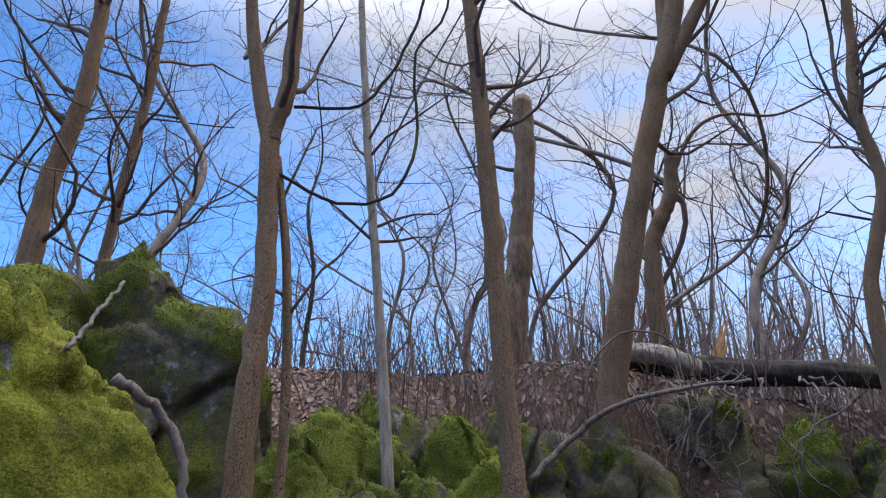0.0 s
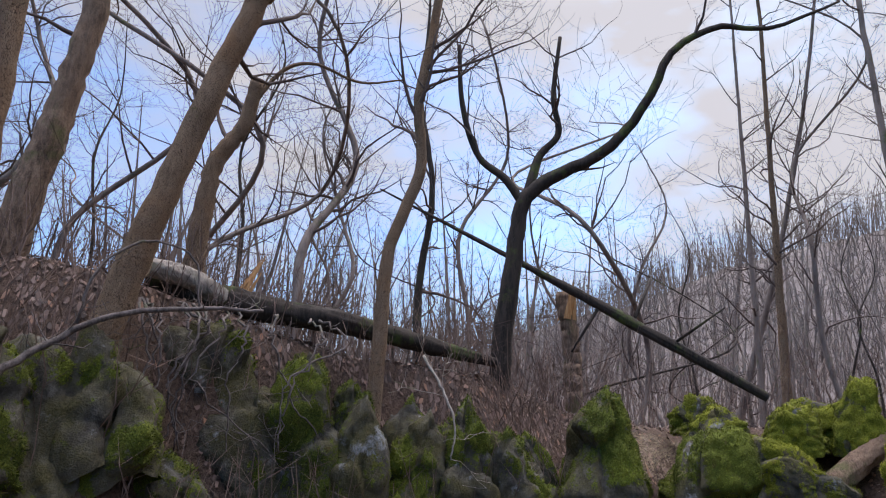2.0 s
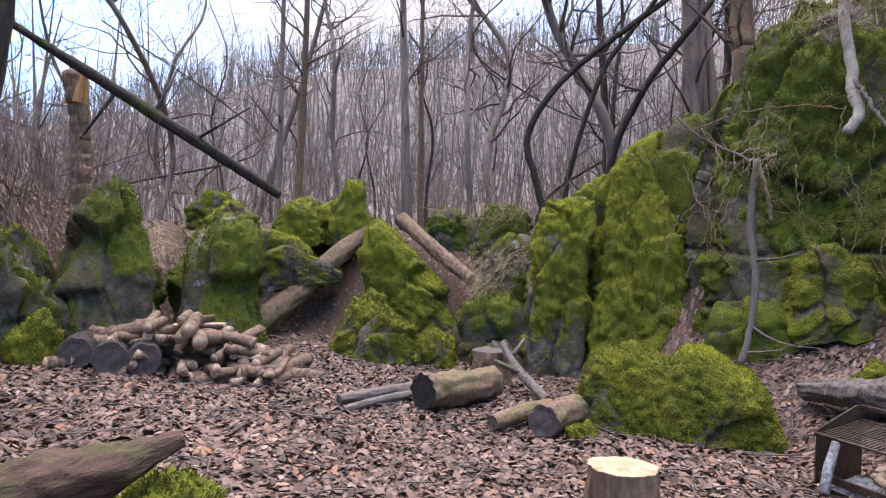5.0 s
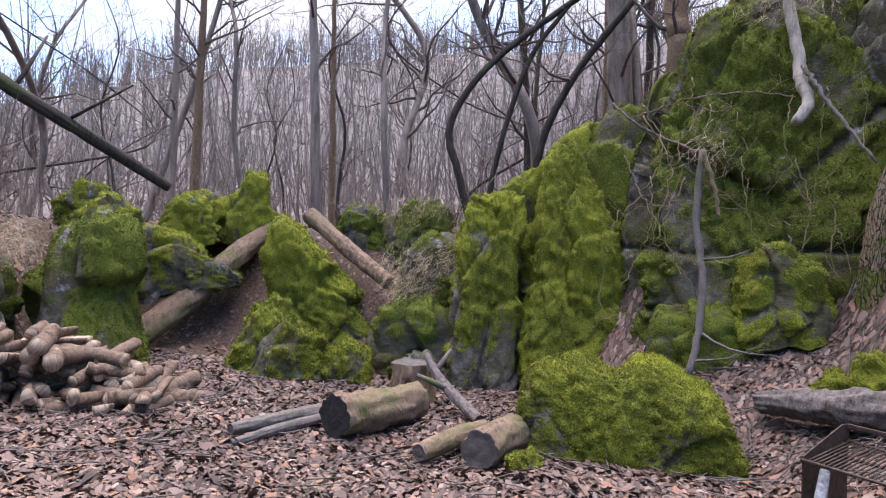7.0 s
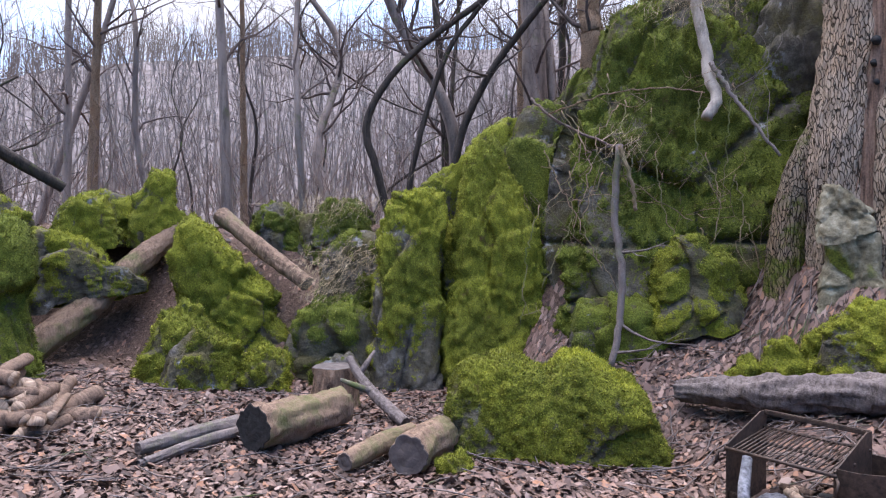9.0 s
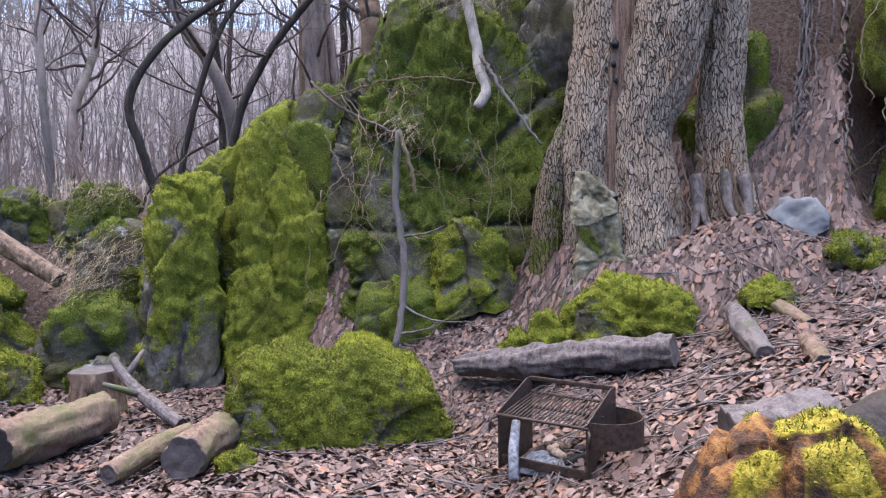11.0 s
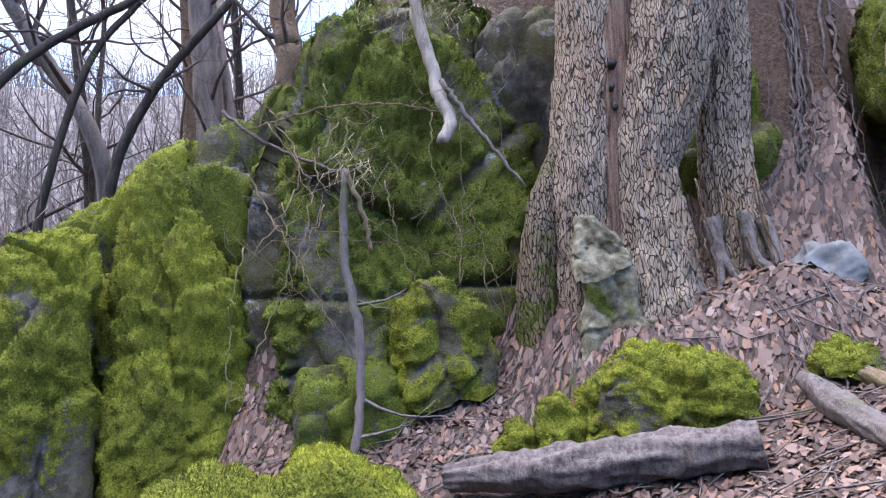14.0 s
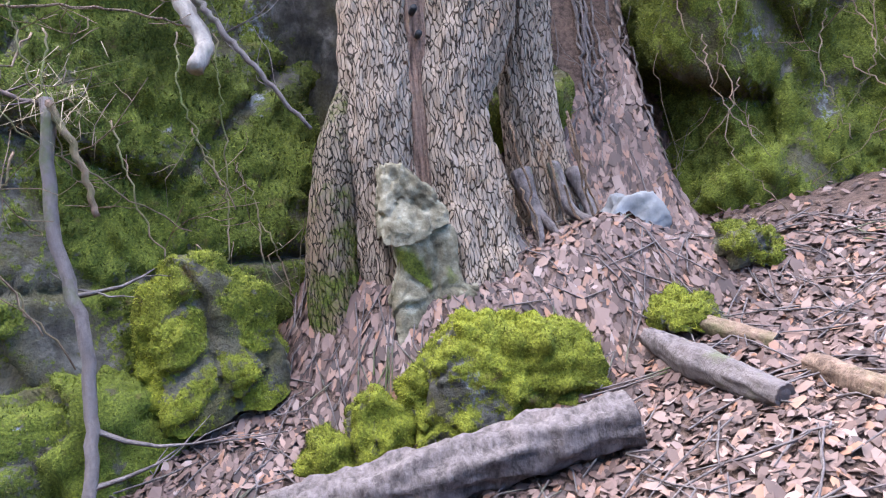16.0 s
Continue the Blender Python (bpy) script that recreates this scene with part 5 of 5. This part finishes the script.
def ash_heap():
    rng = np.random.default_rng(4)
    n = 24
    gx, gy = np.meshgrid(np.linspace(-0.24, 0.24, n), np.linspace(-0.17, 0.17, n), indexing="ij")
    r = np.clip(1 - (gx / 0.24) ** 2 * (gx / 0.24) ** 2 - (gy / 0.17) ** 4, 0, 1)
    z = 0.07 * r + 0.012 * fbm(np.stack([gx.ravel() * 30, gy.ravel() * 30, gx.ravel() * 0], 1), 3, 8).reshape(n, n) * (r > 0.1) - 0.01
    f = [(i * n + j, (i + 1) * n + j, (i + 1) * n + j + 1, i * n + j + 1) for i in range(n - 1) for j in range(n - 1)]
    ob = new("ash", mesh_of("ash", np.stack([gx.ravel(), gy.ravel(), z.ravel()], 1), f, M_ASH))
    ob.matrix_world = grill.matrix_basis
    tagged(ob, "heap of grey ash in the grill", "ash")
    for i in range(6):
        a = np.array([rng.uniform(-0.2, 0.2), rng.uniform(-0.12, 0.12), 0.085])
        w = np.array([rng.normal(), rng.normal() * 0.5, 0.12])
        w = w / np.linalg.norm(w) * rng.uniform(0.12, 0.22)
        s = Soup()
        s.tube(np.array([a - w / 2, a, a + w / 2]), [0.02, 0.026, 0.018], 8, True, 0.15, i)
        o = new("burnt_stick", s.mesh("burnt_stick", [M_CHAR, M_SPLIT, M_CHAR, M_FIRE, M_CHAR, M_SPLIT][i]))
        o.matrix_world = grill.matrix_basis
        tagged(o, "half-burnt piece of wood in the grill", "wood", "burnt wood in the grill")
    s = Soup()
    s.tube(np.array([(-0.20, -0.12, 0.26), (-0.15, -0.24, 0.14), (-0.08, -0.36, 0.02)]), [0.025, 0.03, 0.03], 8, True, 0.12, 2)
    o = new("board", s.mesh("board", M_ASH))
    o.matrix_world = grill.matrix_basis
    tagged(o, "grey burnt board leaning on the grill", "wood")


ash_heap()

# ---------------------------------------------------------------- vines, roots and thin branches


def strand(name, ctrl, r0, r1, mat, label, category, n=26, wob=0.006, seed=0, twigs=0):
    rng = np.random.default_rng(seed)
    p = spline(np.array(ctrl, float), n)
    p[1:-1] += rng.normal(size=(n - 2, 3)) * wob
    s = Soup()
    s.tube(p - p[0], np.linspace(r0, r1, n), 8, True, 0.08, seed)
    ob = new(name, s.mesh(name, mat))
    ob.location = p[0]
    tagged(ob, label, category)
    if twigs:
        t = Soup()
        for _ in range(twigs):
            i = int(rng.integers(4, n))
            grow(t, rng, p[i] - p[0], rng.normal(size=3) + np.array([0, 0, 0.1]), rng.uniform(0.2, 0.6), max(r1 * 0.6, 0.003), 1, kids=3, sides=4)
        part("twig", t.mesh("twig", mat), ob, kind="stuff")
    return ob


strand("vine", [(-1.63, 4.61, 4.59), (-1.11, 4.74, 4.66), (-0.8, 4.78, 5.12), (-0.6, 4.8, 5.69), (-0.5, 4.8, 6.6)], 0.014, 0.012, M_BARK_DARK, "dark vine looping from the forked tree", "vine", seed=1)
strand("vine", [(-1.67, 4.49, 3.95), (-1.25, 4.61, 3.75), (-0.84, 4.68, 3.85), (-0.67, 4.7, 4.33), (-0.67, 4.7, 5.05), (-0.41, 4.71, 5.49), (-0.3, 4.7, 6.4)], 0.014, 0.010, M_BARK_DARK, "dark hanging vine loop between two trees", "vine", seed=2)
strand("branch", [(0.13, 6.1, 1.76), (0.45, 6.17, 2.05), (0.97, 6.19, 2.37), (1.69, 6.21, 2.51), (2.12, 6.16, 2.54)], 0.032, 0.014, M_DEAD, "long pale dead branch hanging over the bank", "branch", seed=3, twigs=14)
strand("branch", [(0.69, 6.34, 2.27), (0.76, 6.33, 2.73), (1.09, 6.37, 3.04), (1.5, 6.37, 2.97), (1.61, 6.34, 2.54)], 0.013, 0.009, M_DEAD, "thin arching dead branch on the bank", "branch", seed=4, twigs=3)
strand("branch", [(-2.22, 3.14, 2.43), (-2.34, 3.77, 2.95)], 0.012, 0.01, M_DEAD, "grey stick leaning on a mossy boulder", "branch", seed=5)
strand("root", [(-2.0, 3.2, 2.3), (-1.82, 3.36, 2.12), (-1.72, 3.41, 1.88), (-1.70, 3.41, 1.5)], 0.03, 0.02, M_DEAD, "bent root beside the mossy boulder", "root", seed=6)
strand("branch", [(3.87, 6.2, 2.3), (3.96, 5.95, 1.95), (4.02, 5.8, 1.63), (3.98, 5.8, 1.3)], 0.016, 0.007, M_BARK_PALE, "pale broken branch hanging down the bank", "branch", seed=7, twigs=5)
strand("branch", [(7.75, -1.51, 4.6), (7.75, -1.51, 3.8), (7.58, -1.53, 3.3), (7.45, -1.52, 3.02), (7.32, -1.55, 2.8), (7.28, -1.44, 2.61)], 0.055, 0.05, M_BARK_PALE, "smooth pale dead limb hanging down the crag", "branch", seed=8)
strand("branch", [(7.40, -1.52, 3.14), (7.2, -1.66, 2.76), (6.92, -1.92, 2.23)], 0.022, 0.012, M_DEAD, "thin dead branch across the crag", "branch", seed=9, twigs=3)
strand("vine", [(7.42, -0.71, 2.40), (7.36, -0.66, 1.75), (7.22, -0.70, 1.21), (7.15, -0.66, 0.82), (7.06, -0.58, 0.44)], 0.035, 0.03, M_DEAD, "grey dead vine stem standing against the crag", "vine", seed=10, twigs=4)
strand("vine", [(7.40, -0.71, 2.38), (7.30, -0.78, 2.1), (7.26, -0.83, 1.79)], 0.022, 0.016, M_ROT, "short broken side stem of the dead vine", "vine", seed=11)
strand("vine", [(8.21, 0.02, 3.0), (7.98, -0.18, 2.75), (7.74, -0.45, 2.55), (7.45, -0.69, 2.38)], 0.014, 0.012, M_TWIG, "thin vine curving over the crag", "vine", seed=12, twigs=5)
strand("vine", [(7.9, -0.12, 2.78), (7.55, -0.62, 2.89), (7.35, -1.06, 2.9), (7.2, -1.4, 2.82)], 0.008, 0.005, M_BARK, "thin green-brown shoot across the crag", "vine", seed=13, twigs=2)
rngv = np.random.default_rng(31)
for i in range(16):
    y = rngv.uniform(-2.0, 0.0)
    x = 7.35 + rngv.uniform(-0.1, 0.15)
    zt = rngv.uniform(1.6, 3.4)
    strand("vine", [(x + 0.2, y, zt), (x, y + rngv.normal() * 0.15, zt - 0.5), (x - 0.1, y + rngv.normal() * 0.3, zt - 1.1)], 0.006, 0.004, M_ROT, "thin dry vine trailing over the crag", "vine", seed=60 + i, wob=0.012, twigs=2)
for i in range(13):
    x = rngv.uniform(1.1, 3.2)
    strand("root", [(x, 7.0, 2.65), (x + rngv.normal() * 0.12, 6.75, 2.4), (x + rngv.normal() * 0.2, 6.7, 1.9), (x + rngv.normal() * 0.3, 6.75, 1.3)], 0.014, 0.006, M_DEAD, "pale root hanging from the bank edge", "root", seed=90 + i, wob=0.02, twigs=3)
for i in range(9):
    a = rngv.uniform(-0.3, 0.5)
    strand("root", [(6.15 - a * 0.5, -2.85 - a * 0.6, 1.75 + rngv.random() * 0.5), (6.08 - a * 0.5, -2.95 - a * 0.6, 1.3), (6.0 - a * 0.5, -2.95 - a * 0.6, 0.85)], 0.008, 0.005, M_BARK, "thin shoot rising beside the big tree", "root", seed=120 + i, wob=0.012)

for i in range(14):
    u_ = rngv.uniform(-0.9, 0.9)
    x, y = 5.35 - 0.74 * u_ - 0.35, -4.75 - 0.67 * u_ + 0.1
    zt = rngv.uniform(2.2, 3.8)
    strand("vine", [(x, y - 0.2, zt), (x + rngv.normal() * 0.15, y + 0.12, zt - 0.5), (x + rngv.normal() * 0.3, y + 0.2, zt - 1.0)], 0.005, 0.003, M_ROT, "thin dry vine hanging on the rock wall", "vine", seed=260 + i, wob=0.012, twigs=1)

for i in range(12):
    x = 5.95 + rngv.uniform(-0.15, 0.5)
    y = -3.95 - rngv.uniform(0.0, 0.55)
    p0, p1, p2 = (x, y, ground_at(x, y) + 0.02), (x + 0.12, y - 0.18, ground_at(x + 0.12, y - 0.18) + 0.07), (x + 0.3, y - 0.42, ground_at(x + 0.3, y - 0.42) + 0.05)
    strand("root", [p0, p1, p2], 0.013, 0.008, M_DEAD, "bare root running down the leafy cleft", "root", seed=280 + i, wob=0.015, twigs=2)

# pale split stone gripped by the big tree's foot
rock("stone", (6.52, -2.22, 1.62), 125, [(-0.18, 0.2), (-0.16, 0.36), (-0.02, 0.32), (0.10, 0.20), (0.22, 0.08)], 0.13, "pale cracked stone gripped by the tree foot", 155, 0.16, 0.22, lump=0.01, grain=110, tuft=0, mat=M_PALE_STONE, wob=0.03, crack=1.4)
rock("stone", (6.47, -2.30, 1.05), 125, [(-0.26, 0.2), (-0.18, 0.47), (0.05, 0.54), (0.16, 0.53), (0.20, 0.2)], 0.16, "pale streaked stone half mossy under the big tree", 154, 0.40, 0.22, lump=0.02, grain=110, tuft=0, mat=M_PALE_STONE, wob=0.03, crack=1.4)

# more rocks up the bank
rb = np.random.default_rng(44)
for i in range(22):
    x = 0.8 + 6.6 * (i + rb.random() * 0.6) / 22
    yb = 6.55 + rb.uniform(-0.2, 0.5) - 0.12 * max(0, x - 5)
    w, hh = rb.uniform(0.22, 0.42), rb.uniform(0.45, 1.0)
    rock("rock", (x, yb, ground_at(x, yb) - 0.15), 30, [(-w, hh * 0.5), (-w * 0.3, hh), (w * 0.4, hh * 0.85), (w, hh * 0.45)], w * 0.8, "half-buried mossy rock in the leafy bank", 160 + i, rb.uniform(0.40, 0.68), 0.42, lean=(rb.normal() * 0.15, 0.1), grain=64, tuft=1800, shaded=True, group=B)

# ---------------------------------------------------------------- leaf litter, brush and twigs


def leaf_litter():
    rng = np.random.default_rng(2)
    n = 146000
    x = np.r_[rng.uniform(2.5, 8.2, 84000), rng.uniform(-2.5, 11.5, n - 84000)]
    y = np.r_[rng.uniform(-4.2, 5.5, 84000), rng.uniform(-5.0, 8.6, n - 84000)]
    x[-25000:-5000], y[-25000:-5000] = rng.uniform(-2.5, 8.5, 20000), rng.uniform(5.4, 8.6, 20000)
    x[-5000:], y[-5000:] = rng.uniform(5.8, 9.0, 5000), rng.uniform(-5.8, -2.2, 5000)
    x[-12000:-5000], y[-12000:-5000] = rng.uniform(5.4, 7.4, 7000), rng.uniform(-5.6, -3.2, 7000)
    z = hgt(x, y)
    e = 0.05
    sx, sy = (hgt(x + e, y) - z) / e, (hgt(x, y + e) - z) / e
    sx, sy = np.clip(sx, -2, 2), np.clip(sy, -2, 2)
    size = rng.uniform(0.014, 0.036, n) * np.where(rng.random(n) < 0.06, 1.6, 1.0)
    ang = rng.uniform(0, 2 * math.pi, n)
    ca, sa = np.cos(ang), np.sin(ang)
    tilt = rng.normal(size=(n, 2)) * 0.35
    shape = np.array([(-1.0, 0.0), (-0.3, 0.55), (0.45, 0.42), (1.0, 0.0), (0.45, -0.42), (-0.3, -0.55)])
    curl = rng.uniform(-0.5, 0.7, n)
    verts = np.zeros((n, 6, 3))
    for k, (a, b) in enumerate(shape):
        lx, ly = a * size, b * size * rng.uniform(0.75, 1.25, n)
        wx, wy = lx * ca - ly * sa, lx * sa + ly * ca
        lz = size * curl * (abs(b) * 0.9 + 0.25 * a * a) + wx * tilt[:, 0] + wy * tilt[:, 1]
        verts[:, k] = np.stack([x + wx, y + wy, z + 0.012 + wx * sx + wy * sy + lz + size * 0.12], 1)
    keep = np.hypot(sx, sy) < 2.6
    verts, n = verts[keep], int(keep.sum())
    idx = np.arange(n)[:, None] * 6
    faces = np.concatenate([idx + np.array([[0, 1, 5]]), idx + np.array([[1, 2, 4]]), idx + np.array([[1, 4, 5]]), idx + np.array([[2, 3, 4]])])
    ob = new("fallen_leaves", mesh_of("fallen_leaves", verts.reshape(-1, 3), faces, M_LEAF, False))
    tagged(ob, "dry curled brown and pinkish fallen leaves", "leaves", kind="stuff")


leaf_litter()


def twig_litter():
    rng = np.random.default_rng(3)
    s = Soup()
    for _ in range(1300):
        x, y = (rng.uniform(2.5, 8.0), rng.uniform(-4.0, 5.0)) if rng.random() < 0.7 else (rng.uniform(3.5, 7.5), rng.uniform(-4.2, -0.5))
        a, ln = rng.uniform(0, 6.28), rng.uniform(0.08, 0.45)
        dx, dy = math.cos(a) * ln / 2, math.sin(a) * ln / 2
        p = np.array([(x - dx, y - dy, 0), (x + rng.normal() * 0.02, y + rng.normal() * 0.02, 0), (x + dx, y + dy, 0)])
        p[:, 2] = hgt(p[:, 0], p[:, 1]) + 0.03 + rng.random(3) * 0.02
        s.tube(p, [0.005, 0.005, 0.003], 4, False)
    tagged(new("fallen_twigs", s.mesh("fallen_twigs", M_DEAD)), "thin grey twigs scattered on the leaves", "twigs", kind="stuff")


twig_litter()


def brush():
    """Thin brown undergrowth on the banks and among the far trunks."""
    rng = np.random.default_rng(6)
    s = Soup()
    n = 0
    while n < 3600:
        az, r = radians(rng.uniform(-40, 125)), rng.uniform(7.2, 30)
        x, y = r * math.sin(az), r * math.cos(az)
        if n % 4 == 0:
            x, y = rng.uniform(-2.0, 7.5), rng.uniform(6.3, 8.2)
            r = 7.5
        elif (x < 10.2 and y < 7.0) or (r < 11 and math.degrees(az) > 88):
            continue
        n += 1
        z = ground_at(x, y)
        h = rng.uniform(0.5, 1.9) * (0.6 if r < 10 else 1.0)
        lean = rng.normal(size=2) * 0.25 * h
        w = 0.004 + 0.00035 * r
        top_ = np.array([x + lean[0], y + lean[1], z + h])
        b = np.array([x, y, z - 0.05])
        s.tube(np.array([b, (b + top_) / 2 + rng.normal(size=3) * 0.06, top_]), [w, w * 0.8, w * 0.4], 3, False)
        for _ in range(5):
            u = rng.uniform(0.3, 1.0)
            p = b + (top_ - b) * u
            d = rng.normal(size=3) * 0.22 * h
            d[2] = abs(d[2]) + 0.1
            q = np.cross(d, rng.normal(size=3))
            q = q / (np.linalg.norm(q) + 1e-9) * w * 0.55
            s.add([p - q, p + q, p + d], [(0, 1, 2)])
    tagged(new("undergrowth", s.mesh("undergrowth", M_BRUSH, False)), "thin reddish-brown leafless undergrowth among the trees", "undergrowth", kind="stuff")


M_BRUSH = simple("brown_stems", (0.07, 0.042, 0.03), (0.21, 0.14, 0.11), 3)
brush()


def dry_grass():
    rng = np.random.default_rng(8)
    v, f = [], []
    for cx, cy, cz, rad, n in [(9.0, 2.0, 1.3, 0.5, 900), (10.0, 2.4, 2.0, 0.6, 900), (8.8, 2.2, 0.95, 0.3, 500), (7.0, 6.2, 1.3, 0.5, 900), (7.3, 6.4, 1.5, 0.5, 900), (4.6, -5.2, 3.6, 0.7, 900), (7.6, -1.4, 3.9, 0.6, 900), (7.4, -0.75, 2.4, 0.15, 140)]:
        for _ in range(n):
            x, y = cx + rng.normal() * rad * 0.6, cy + rng.normal() * rad * 0.6
            b = np.array([x, y, cz + rng.normal() * 0.12])
            d = np.array([-0.5 + rng.normal() * 0.5, rng.normal() * 0.5, rng.uniform(-0.9, 0.5)]) * rng.uniform(0.12, 0.3)
            k = len(v)
            v += [b, b + np.array([0.004, 0.004, 0.002]), b + d]
            f.append((k, k + 1, k + 2))
    tagged(new("dry_grass", mesh_of("dry_grass", v, f, M_GRASS, False)), "hanging tufts of straw-coloured dry grass", "grass", kind="stuff")


M_GRASS = simple("straw_grass", (0.13, 0.095, 0.05), (0.32, 0.25, 0.15), 5)
dry_grass()
